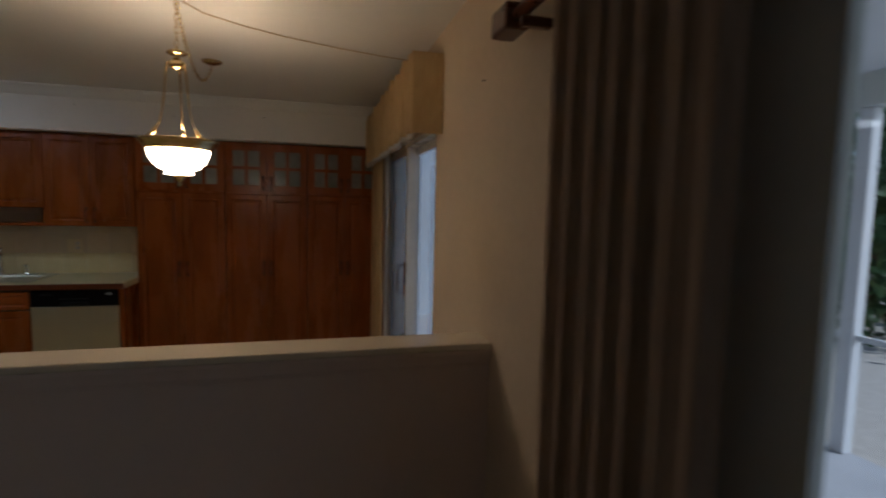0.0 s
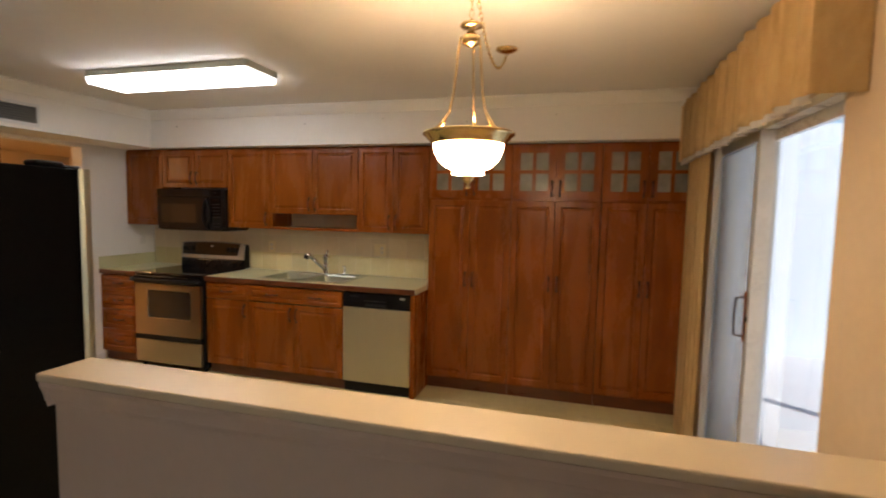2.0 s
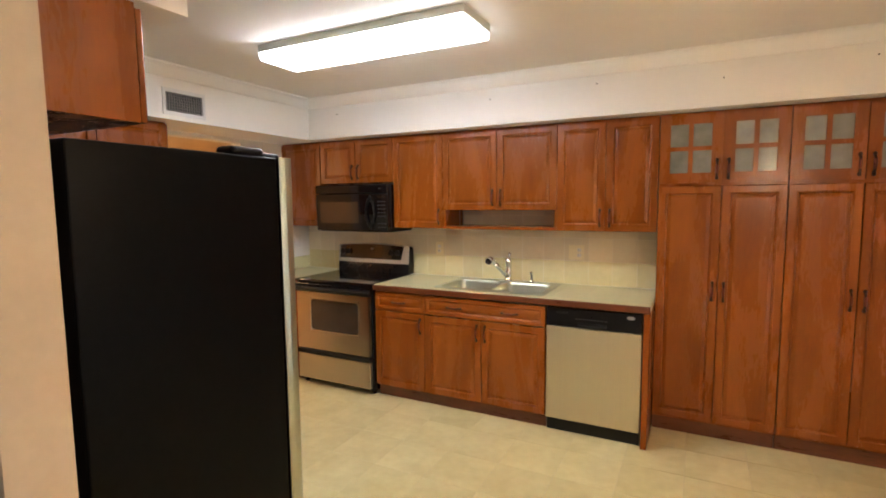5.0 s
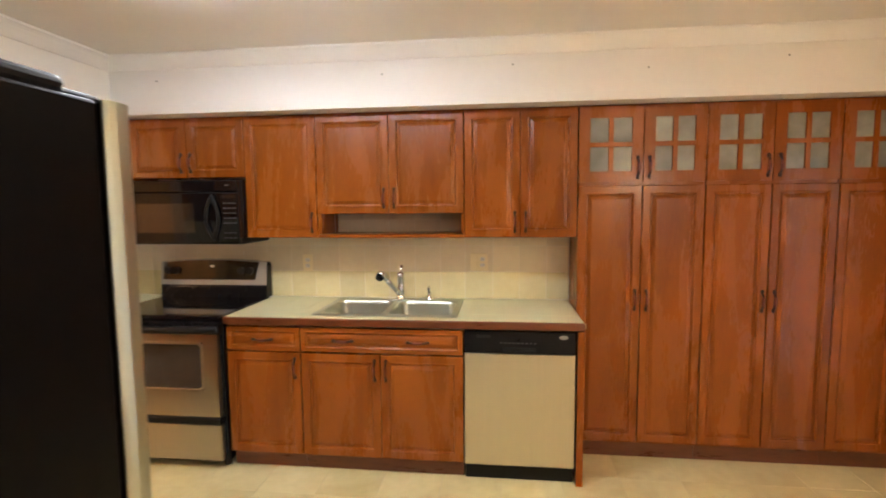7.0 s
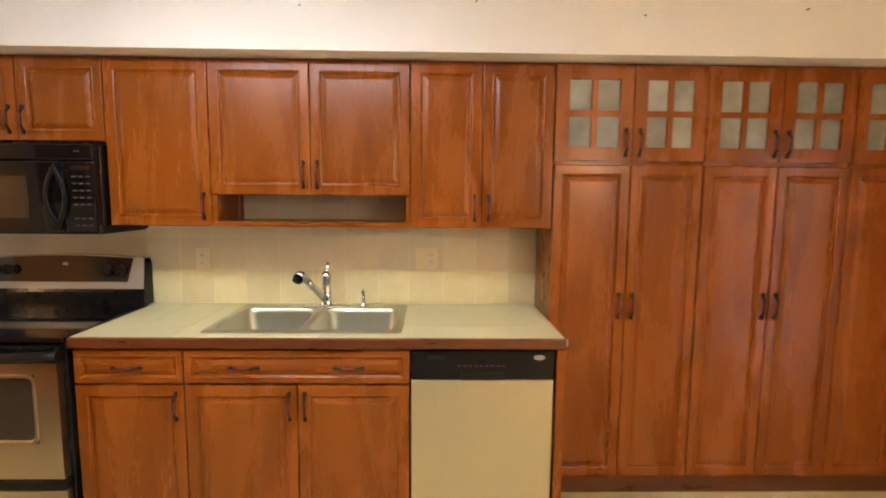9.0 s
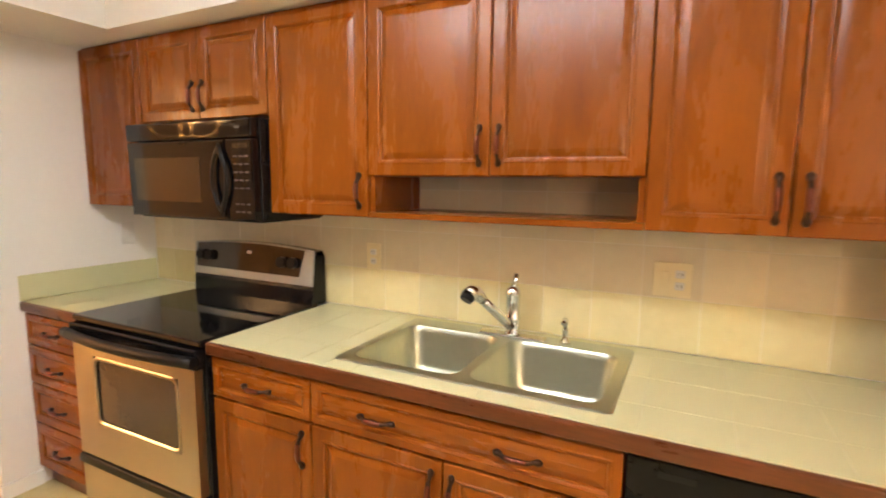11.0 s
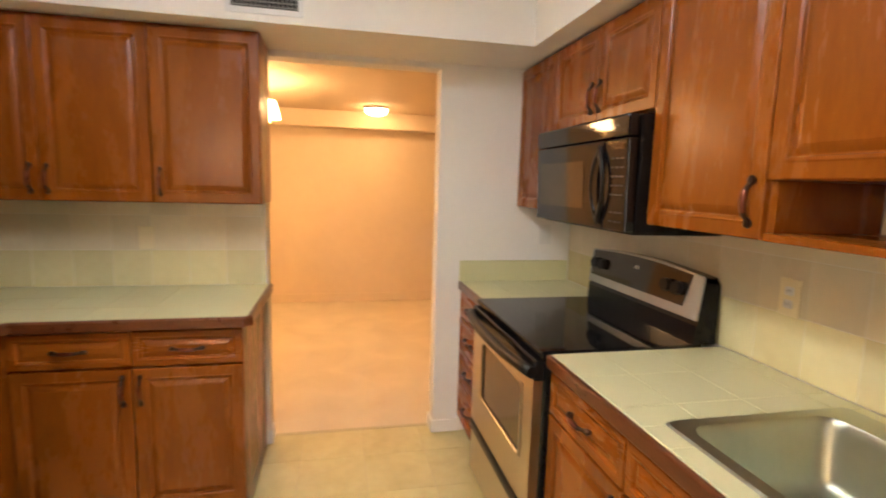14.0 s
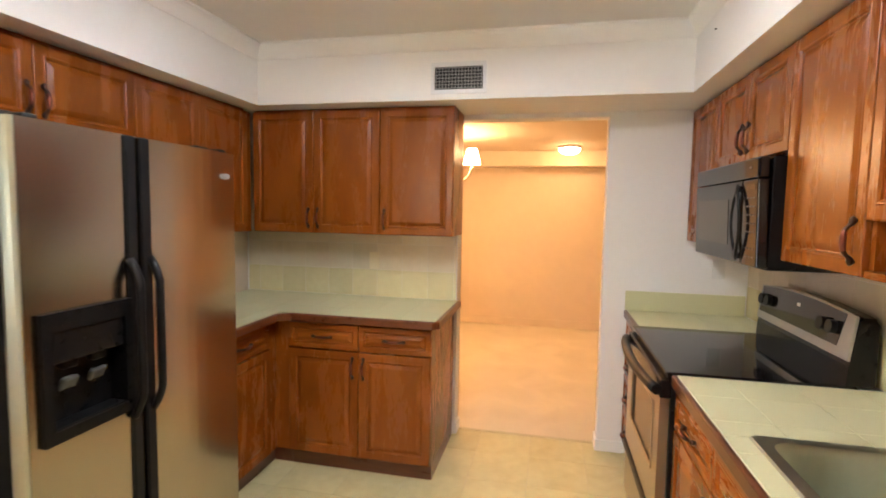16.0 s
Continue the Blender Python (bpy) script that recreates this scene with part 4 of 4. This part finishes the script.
part("edge_cap", prism([(-0.4575, -0.004), (-0.4575, -0.063), (-0.462, -0.062), (-0.468, -0.054), (-0.470, -0.040), (-0.470, -0.024), (-0.466, -0.010), (-0.461, -0.004)], 0.100, 1.735), SINK_STEEL, left, "bright rounded steel door edge")

# ---- ceiling lamp, pendant, grille ----
END_LIGHT = glow("translucent_end_cap", (1.0, 0.94, 0.84), 1.6)
HOUSING = surface("grey_enamelled_steel", (0.44, 0.46, 0.40), (0.50, 0.52, 0.46), 10, 0.5, 0.03, 100)
fl = thing("fluorescent_ceiling_light", "long wraparound fluorescent ceiling light, switched on", "ceiling light", (-2.880, 3.408, CEIL))
part("housing", boxes((-0.650, 0.650, -0.160, 0.160, -0.042, -0.001), bevel=0.003), HOUSING, fl, "grey-green enamelled steel housing")
part("diffuser", prism([(-0.156, -0.0435), (0.156, -0.0435), (0.155, -0.060), (0.142, -0.084), (-0.142, -0.084), (-0.155, -0.060)], -0.630, 0.630, "x"), TUBE_LIGHT, fl, "glowing prismatic diffuser")
for s in (-1, 1):
    part("end_cap", prism([(-0.158, -0.0435), (0.158, -0.0435), (0.157, -0.061), (0.144, -0.086), (-0.144, -0.086), (-0.157, -0.061)], s * 0.6315, s * 0.645, "x"), END_LIGHT, fl, "white end cap")

PX, PY = -0.608, 2.357
pend = thing("pendant_lamp", "brass bowl pendant with alabaster glass, lit, hung by chain", "pendant lamp", (PX, PY, 1.66))
part("glass_bowl", lathe([(0.127, 0.152), (0.127, 0.142), (0.122, 0.118), (0.108, 0.090), (0.086, 0.068), (0.060, 0.056), (0.050, 0.053), (0.056, 0.047), (0.061, 0.041), (0.054, 0.038), (0.036, 0.040), (0.0, 0.040)], 40), BOWL_LIGHT, pend, "glowing alabaster glass bowl")
part("rim", lathe([(0.126, 0.150), (0.134, 0.145), (0.140, 0.150), (0.143, 0.160), (0.152, 0.166), (0.156, 0.174), (0.166, 0.180), (0.168, 0.187), (0.160, 0.191), (0.142, 0.190), (0.132, 0.184), (0.127, 0.170), (0.126, 0.150)], 48), BRASS, pend, "stepped brass rim")
part("finial", lathe([(0.0, -0.014), (0.008, -0.011), (0.011, -0.003), (0.006, 0.004), (0.012, 0.010), (0.019, 0.020), (0.026, 0.032), (0.027, 0.0385), (0.0, 0.0395)], 24), BRASS, pend, "turned brass finial")
for k in range(3):
    a = radians(90 + 120 * k)
    ca, sa = math.cos(a), math.sin(a)
    arm = part("arm", rod([(r * ca, r * sa, z) for r, z in ((0.126, 0.189), (0.108, 0.206), (0.090, 0.232), (0.074, 0.265), (0.062, 0.32), (0.054, 0.39), (0.046, 0.48), (0.038, 0.525))], 0.0042), BRASS, pend, "curved brass arm")
    part("scroll", rod([(r * ca, r * sa, z) for r, z in ((0.130, 0.190), (0.116, 0.200), (0.100, 0.219), (0.084, 0.246))], [0.008, 0.0095, 0.0085, 0.006]), BRASS, arm)
part("hub", lathe([(0.0, 0.490), (0.014, 0.494), (0.030, 0.503), (0.034, 0.516), (0.030, 0.530), (0.018, 0.540), (0.012, 0.552), (0.036, 0.560), (0.042, 0.567), (0.036, 0.574), (0.012, 0.582), (0.0, 0.595)], 32), BRASS, pend, "turned brass hub")


def chain(parent, points, link=0.034):
    """Oval links, each turned a quarter against the last, along a line."""
    pts = [Vector(p) for p in points]
    lens = [0.0]
    for a, b in zip(pts, pts[1:]):
        lens.append(lens[-1] + (b - a).length)
    n = int(lens[-1] / (link * 0.72))
    for i in range(n):
        s = (i + 0.5) / n * lens[-1]
        k = max(j for j in range(len(lens) - 1) if lens[j] <= s)
        u = (s - lens[k]) / (lens[k + 1] - lens[k])
        p, way = pts[k].lerp(pts[k + 1], u), (pts[k + 1] - pts[k]).normalized()
        q = way.to_track_quat("Z", "Y").to_matrix().to_4x4()
        ob = new("chain_link", CHAIN)
        ob.parent = parent
        ob.matrix_basis = Matrix.Translation(p) @ q @ pose(0, 0, 0, 0, 0, 90 * (i % 2))
        tagged(ob, "brass chain link")


CHAIN = mesh_of("chain_link", rod([(0.0075 * math.cos(a), 0, 0.017 * math.sin(a)) for a in [2 * math.pi * k / 12 for k in range(13)]], 0.0019, 5), BRASS)
chain(pend, [(0, 0, 0.595), (0, 0, 0.79)])
hook = CEIL - 1.66
part("hook", rod([(0, 0, hook - 0.001), (0, 0, hook - 0.018), (0.010, 0, hook - 0.028), (0, 0, hook - 0.038)], 0.004), BRASS, pend)
swag = [(0.0 - 0.04 * u, 0.012 + 1.03 * u, hook - 0.03 - 0.75 * u * (1 - u) - 0.005 * u) for u in [k / 16 for k in range(17)]]
chain(pend, swag)
part("canopy", lathe([(0.0, hook - 0.001), (0.062, hook - 0.001), (0.060, hook - 0.010), (0.040, hook - 0.020), (0.014, hook - 0.026), (0.0, hook - 0.028)], 32, (-0.04, 1.045)), BRASS, pend, "round brass ceiling canopy")

vent = thing("air_vent", "white-framed metal air grille on the soffit", "air vent", (-4.345, 3.36, 2.235), 90)
part("frame", lattice((-0.155, -0.135, 0.135, 0.155), (-0.085, -0.062, 0.062, 0.085), {(1, 1)}, -0.008, -0.0005), WHITE_METAL, vent, "white metal frame")
# flat black sheet stands for the shade in the grille's openings
part("duct", boxes((-0.134, 0.134, -0.0015, -0.0006, -0.061, 0.061)), BLACK_PLASTIC, vent, "black sheet for the shade behind the grille")
GRILLE = surface("grey_grille_metal", (0.26, 0.26, 0.25), (0.33, 0.33, 0.32), 20, 0.5, 0.0, metal=0.0)
for k in range(15):
    x = -0.126 + k * 0.018
    part("fin", boxes((x - 0.0018, x + 0.0018, -0.005, -0.0018, -0.061, 0.061)), GRILLE, vent)
for k in range(7):
    z = -0.054 + k * 0.018
    part("slat", boxes((-0.134, 0.134, -0.0095, -0.0055, z - 0.0018, z + 0.0018)), GRILLE, vent)
for x, z in ((-2.623, 2.302), (-1.873, 2.329), (-1.144, 2.284), (-0.436, 2.32), (-4.02, 2.315)):
    single("nail", lathe([(0.0, 0.0), (0.004, 0.0), (0.004, 0.003), (0.002, 0.004), (0.002, 0.010), (0.0, 0.010)], 8), BLACK_PLASTIC, "small dark nail stuck in the soffit", "nail", "nails in the soffit").matrix_basis = pose(x, 4.551, z, -90, 0, 0)

single("nail", lathe([(0.0, 0.0), (0.004, 0.0), (0.004, 0.003), (0.002, 0.004), (0.002, 0.010), (0.0, 0.010)], 8), BLACK_PLASTIC, "small dark nail stuck in the beige wall", "nail").matrix_basis = pose(EAST - 0.009, 1.745, 2.07, 0, 90, 0)
# thin tan tube laid in a curve along the ceiling
TAN_LINE = surface("tan_line", (0.52, 0.40, 0.26), (0.62, 0.50, 0.34), 40, 0.7, 0.1, 200)
single("cord", rod([(-0.59, 2.40, CEIL - 0.006), (-0.53, 2.52, CEIL - 0.006), (-0.37, 2.64, CEIL - 0.006), (-0.185, 2.74, CEIL - 0.006), (0.09, 2.845, CEIL - 0.006), (0.38, 2.925, CEIL - 0.006), (0.605, 2.965, CEIL - 0.006)], 0.0032, 8), TAN_LINE, "thin tan line run along the ceiling", "cord")

# ---- skirtings and doorway ----
structure("baseboard_west", boxes((WEST + 0.0005, WEST + 0.013, DOOR_N - 0.012, 4.372, 0.001, 0.075), bevel=0.003), TRIM, "white baseboard beside the doorway")
structure("baseboard_jamb", boxes((WEST - 0.12, WEST + 0.0, DOOR_N - 0.013, DOOR_N - 0.0005, 0.001, 0.075), bevel=0.003), TRIM, "white baseboard in the doorway")
structure("baseboard_jamb_south", boxes((WEST - 0.12, WEST + 0.0, DOOR_S + 0.0005, DOOR_S + 0.013, 0.001, 0.075), bevel=0.003), TRIM, "white baseboard in the doorway")
structure("baseboard_east", boxes((EAST - 0.013, EAST - 0.0005, 1.75, SL_S - 0.06, 0.001, 0.075), bevel=0.003), TRIM, "white baseboard under the beige wall")
structure("baseboard_far", boxes((-8.1795, -8.165, 0.53, 6.49, 0.0, 0.10), bevel=0.003), ORANGE_WALL, "painted baseboard of the far room")
structure("threshold", boxes((-4.91, -4.885, DOOR_S + 0.014, DOOR_N - 0.014, -0.002, 0.005), bevel=0.002), GROUT, "pale strip between tile and carpet")

# ---- far room ----
structure("soffit_far", boxes((-8.179, -7.95, 0.53, 6.49, 2.075, 2.259)), ORANGE_WALL, "boxed beam along the far wall")
dome = thing("ceiling_dome_light", "lit frosted dome light on the far ceiling", "ceiling light", (-7.55, 4.06, 2.26))
part("pan", lathe([(0.0, -0.001), (0.130, -0.001), (0.130, -0.025), (0.0, -0.026)], 32), WHITE_METAL, dome)
part("dome_glass", lathe([(0.122, -0.027), (0.115, -0.050), (0.09, -0.075), (0.05, -0.090), (0.0, -0.094)], 32), DOME_LIGHT, dome, "glowing frosted dome")
ch = thing("chandelier", "brass chandelier with lit white shades in far room", "chandelier", (-6.4, 2.78, 1.70))
part("stem", lathe([(0.0, 0.0), (0.02, 0.01), (0.035, 0.05), (0.02, 0.09), (0.012, 0.14), (0.025, 0.18), (0.012, 0.22), (0.010, 0.558), (0.0, 0.559)], 20), BRASS, ch)
for k in range(5):
    a = radians(90 + 72 * k)
    ca, sa = math.cos(a), math.sin(a)
    arm = part("arm", rod([(r * ca, r * sa, z) for r, z in ((0.02, 0.06), (0.10, 0.10), (0.20, 0.08), (0.29, 0.13), (0.335, 0.21), (0.335, 0.25))], 0.008), BRASS, ch)
    part("shade", lathe([(0.085, 0.255), (0.075, 0.30), (0.048, 0.40), (0.046, 0.402)], 20, (0.335 * ca, 0.335 * sa)), SHADE_LIGHT, arm, "glowing white shade")


# ---- glazed doors, curtains ----
def fabric(y0, y1, x, z0, z1, folds, depth, seed, flare=0.0, thick=0.004):
    """A hanging cloth along y with uneven folds; x is its middle."""
    rnd = random.Random(seed)
    bm = bmesh.new()
    n, m = folds * 10, 12
    phases = [rnd.uniform(-0.5, 0.5) for _ in range(folds + 2)]
    grid = []
    for j in range(m + 1):
        v = j / m
        row = []
        for i in range(n + 1):
            u = i / n
            k = u * folds
            ph = phases[int(k)] * (1 - k % 1) + phases[int(k) + 1] * (k % 1)
            wave = (2 * abs(math.sin(math.pi * k + 0.5 * ph + 0.25 * math.sin(3 * v + ph))) ** 0.7 - 1) * (0.7 + 0.3 * math.sin(2.1 * k + seed))
            d = -depth * (1 - 0.25 * v) * wave
            y = y0 + (y1 - y0) * u + flare * (u - 0.5) * (1 - v) + 0.3 * depth * math.sin(4 * math.pi * k)
            row.append(bm.verts.new((x + d, y, z0 + (z1 - z0) * v)))
        grid.append(row)
    for a, b in zip(grid, grid[1:]):
        for i in range(n):
            bm.faces.new((a[i], a[i + 1], b[i + 1], b[i])).smooth = True
    bmesh.ops.solidify(bm, geom=bm.faces[:], thickness=thick)
    return bm


def glazed_door_frame(name, label, y0, y1, z1, x):
    """An aluminium frame set in the wall's opening, in front of which the leaves slide."""
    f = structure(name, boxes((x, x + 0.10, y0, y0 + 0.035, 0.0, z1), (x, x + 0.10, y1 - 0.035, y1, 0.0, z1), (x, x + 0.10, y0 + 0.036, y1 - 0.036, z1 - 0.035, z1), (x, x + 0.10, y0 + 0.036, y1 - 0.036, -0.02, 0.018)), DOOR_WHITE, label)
    return f


def leaf(name, label, y0, y1, z1, x, pane_material, metal, parent, stile=0.055, thick=0.032):
    d = part(name, lattice((y0, y0 + stile, y1 - stile, y1), (0.022, 0.11, z1 - 0.09, z1 - 0.038), {(1, 1)}, 0.0, thick), metal, parent, label, at=pose(x, 0, 0, 0, 0, 0) @ Matrix(((0, 1, 0, 0), (1, 0, 0, 0), (0, 0, 1, 0), (0, 0, 0, 1))))
    pane = part("pane", boxes((y0 + stile - 0.004, y1 - stile + 0.004, 0.013, 0.018, 0.106, z1 - 0.086)), pane_material, d)
    pane.visible_shadow = False
    return d


TINT = glass("grey_tinted_glass", (0.58, 0.55, 0.50), 0.25)
# leaf coloured grey for the shade on its indoor face
SHADED_LEAF = surface("shaded_leaf_grey", (0.48, 0.51, 0.54), (0.54, 0.57, 0.60), 5, 0.45, 0.0)
sl = glazed_door_frame("door_1", "white aluminium sliding door frame, half open", SL_S, SL_N, SL_H, EAST + 0.02)
lf = leaf("sliding_leaf", "sliding glass leaf pushed open", 3.36, 4.16, SL_H, EAST + 0.004, TINT, SHADED_LEAF, sl, 0.05, 0.066)
# cool white strip puts the outdoor light on the leaf's edge into colour
part("leaf_edge", boxes((3.3565, 3.3595, 0.001, 0.065, 0.024, SL_H - 0.04)), DOOR_WHITE, lf, "sliding leaf edge, white for the daylight on it")
part("door_pull", boxes((3.385, 3.402, -0.012, -0.0005, 0.93, 1.19), bevel=0.004), WOOD, lf, "wooden pull plate")
part("pull_bar", rod([(3.393, -0.012, 0.96), (3.393, -0.05, 0.965), (3.393, -0.055, 1.06), (3.393, -0.05, 1.155), (3.393, -0.012, 1.16)], 0.006), BRONZE, lf, "dark pull bar")
part("lock", lathe([(0.0, 0.0), (0.014, 0.0), (0.012, 0.010), (0.0, 0.011)], 16), BLACK_PLASTIC, lf, at=pose(3.375, 0, 1.05, 90, 0, 0))
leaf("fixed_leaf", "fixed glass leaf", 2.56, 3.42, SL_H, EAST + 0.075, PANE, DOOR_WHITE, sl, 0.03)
lw = glazed_door_frame("door_2", "grey-green framed sliding glass door of the living room", LW_S, LW_N, SL_H, EAST + 0.02)
lw.data.materials[0] = GREY_PAINT
leaf("sliding_leaf", "glass leaf in a dark grey-green frame", -0.45, 0.563, SL_H, EAST + 0.03, PANE, GREY_PAINT, lw, 0.165)
leaf("fixed_leaf", "fixed glass leaf in a grey-green frame", -1.315, -0.30, SL_H, EAST + 0.07, PANE, GREY_PAINT, lw, 0.06)

val = thing("valance", "gathered gold cloth valance above the sliding door", "valance", (EAST, 3.45, 1.95))
part("cloth", fabric(-1.06, 1.09, -0.150, 0.0, 0.40, 15, 0.036, 5), GOLD_CLOTH, val, "gathered gold cloth face")
part("return", boxes((-0.165, -0.001, -1.075, -1.062, 0.0, 0.40), bevel=0.004), GOLD_CLOTH, val)
part("return", boxes((-0.165, -0.001, 1.092, 1.105, 0.0, 0.40), bevel=0.004), GOLD_CLOTH, val)
part("board", boxes((-0.11, -0.001, -1.058, 1.088, 0.38, 0.398)), WOOD_SHADE, val)
# the fringe's white imitates daylight leaking out below the valance
part("fringe", fabric(-1.06, 1.09, -0.150, -0.028, 0.002, 15, 0.036, 5), SHEER, val, "scalloped lower edge, white for daylight leaking under the cloth")
single("curtain", fabric(3.93, 4.46, 0.510, 0.015, 2.325, 6, 0.024, 3), GOLD_CLOTH, "gold pleated curtain drawn beside the sliding door", "curtain")
single("curtain_lining", fabric(3.82, 3.96, 0.552, 0.02, 2.32, 2, 0.010, 4), SHEER, "white curtain lining beside the gold curtain", "curtain")
single("curtain", fabric(0.46, 1.03, 0.535, 0.015, 2.10, 7, 0.024, 8), TAUPE_CLOTH, "heavy taupe pleated curtain by the living room door", "curtain")
rodt = thing("curtain_rod", "dark wooden curtain rod above the living room door", "curtain rod", (0.53, 0.0, 2.128))
part("pole", rod([(0, -1.5, 0), (0, 1.24, 0)], 0.02, 12), WOOD_DARK, rodt)
part("finial", boxes((-0.038, 0.038, 1.242, 1.365, -0.038, 0.038), bevel=0.010, seg=2), WOOD_DARK, rodt)
part("bracket", boxes((-0.012, 0.079, 1.18, 1.205, -0.05, -0.0205), bevel=0.004), WOOD_DARK, rodt)

# ---- porch and garden ----
structure("ground", boxes((3.6, 60, -60, 60, -0.4, -0.16)), GRAVEL, "sunlit pale gravel ground reaching far off")
structure("porch_floor", boxes((0.76, 3.6, -6.0, 7.2, -0.3, -0.06)), CONCRETE, "grey porch slab")
structure("porch_ceiling", boxes((0.76, 3.8, -6.0, 4.35, 2.52, 2.62)), WHITE_METAL, "white porch ceiling")
# end wall added as a backdrop, its colour imitating the glare outdoors
structure("porch_end_wall", boxes((0.76, 3.6, 7.2, 7.35, -0.3, 2.62)), DAYLIGHT_BLUE, "wall closing the porch, pale blue for the daylight on it")
structure("porch_beam", boxes((3.47, 3.63, -6.0, 4.34, 2.30, 2.519)), GREY_PAINT, "grey porch beam")
POSTS = [2.42 + 1.45 * k for k in range(-5, 2)]
for y in POSTS:
    p = thing("porch_post", "white square porch post", "post", (3.55, y, -0.06), group="porch posts")
    part("shaft", boxes((-0.045, 0.045, -0.045, 0.045, 0.001, 2.359), bevel=0.006), WHITE_METAL, p)
rail = thing("porch_rail", "white metal porch rail between the posts", "railing", (3.55, 0, 0.76))
for y in POSTS[:-1]:
    part("bar", boxes((-0.02, 0.02, y + 0.047, y + 1.403, -0.02, 0.02), bevel=0.004), WHITE_METAL, rail)


def shrub(name, label, x, y, h, r, count, seed):
    """A trunk with limbs and a crown of many small leaves in uneven clumps."""
    rnd = random.Random(seed)
    t = thing(name, label, "tree", (x, y, -0.16))
    bm = bmesh.new()
    tube(bm, [(0, 0, 0.0), (0.05, 0.03, h * 0.3), (0.0, 0.05, h * 0.6), (0.1, 0.0, h * 0.85)], [0.09, 0.07, 0.05, 0.02], 8)
    tips = []
    for k in range(9):
        a, z = rnd.uniform(0, 6.28), rnd.uniform(0.2, 0.75) * h
        tip = (r * 0.8 * math.cos(a), r * 0.8 * math.sin(a), z + rnd.uniform(0.1, 0.3) * h)
        tube(bm, [(0, 0, z), (tip[0] * 0.5, tip[1] * 0.5, z * 0.6 + tip[2] * 0.4), tip], [0.035, 0.022, 0.008], 6)
        tips.append(tip)
    part("trunk", bm, BARK, t)
    verts, faces = [], []
    for _ in range(count):
        c = rnd.choice(tips) if rnd.random() < 0.6 else (rnd.gauss(0, r * 0.5), rnd.gauss(0, r * 0.5), rnd.uniform(0.1, 1.0) * h)
        p = Vector((c[0] + rnd.gauss(0, r * 0.22), c[1] + rnd.gauss(0, r * 0.22), max(0.05, c[2] + rnd.gauss(0, r * 0.25))))
        q = Euler((rnd.uniform(0, 6.28), rnd.uniform(0, 6.28), rnd.uniform(0, 6.28))).to_matrix()
        s = rnd.uniform(0.05, 0.11)
        b = len(verts)
        verts += [p + q @ Vector(v) * s for v in ((-1, 0, 0), (0, -0.42, 0.08), (1.1, 0, 0), (0, 0.42, 0.08))]
        faces.append((b, b + 1, b + 2, b + 3))
    me = bpy.data.meshes.new("crown")
    me.from_pydata(verts, [], faces)
    me.materials.append(LEAF)
    c = new("crown", me)
    c.parent = t
    tagged(c, "dense green leaves", kind="stuff")
    return t


for k, (x, y, h, r) in enumerate(((7.6, 4.6, 3.0, 1.0), (8.2, 6.2, 3.6, 1.2), (9.4, 5.2, 4.2, 1.5), (8.6, 8.2, 3.8, 1.3), (10.5, 7.4, 4.6, 1.7), (7.9, 5.5, 1.6, 0.8), (11.5, 10.0, 5.0, 2.0))):
    shrub("tree", "green leafy garden tree in sunlight", x, y, h, r, 2600, 20 + k)

# ---- kitchen floor tiles ----
kfloor = bpy.data.objects["floor"]
for x0, x1 in cells(-4.918, 0.608, 0.333, -4.60):
    for y0, y1 in cells(1.602, 5.028, 0.333, 1.80):
        tile(kfloor, "tile", FLOOR_TILE, x0 + 0.0015, y0 + 0.0015, -0.0014, x1 - x0 - 0.003, y1 - y0 - 0.003, 0.0014)
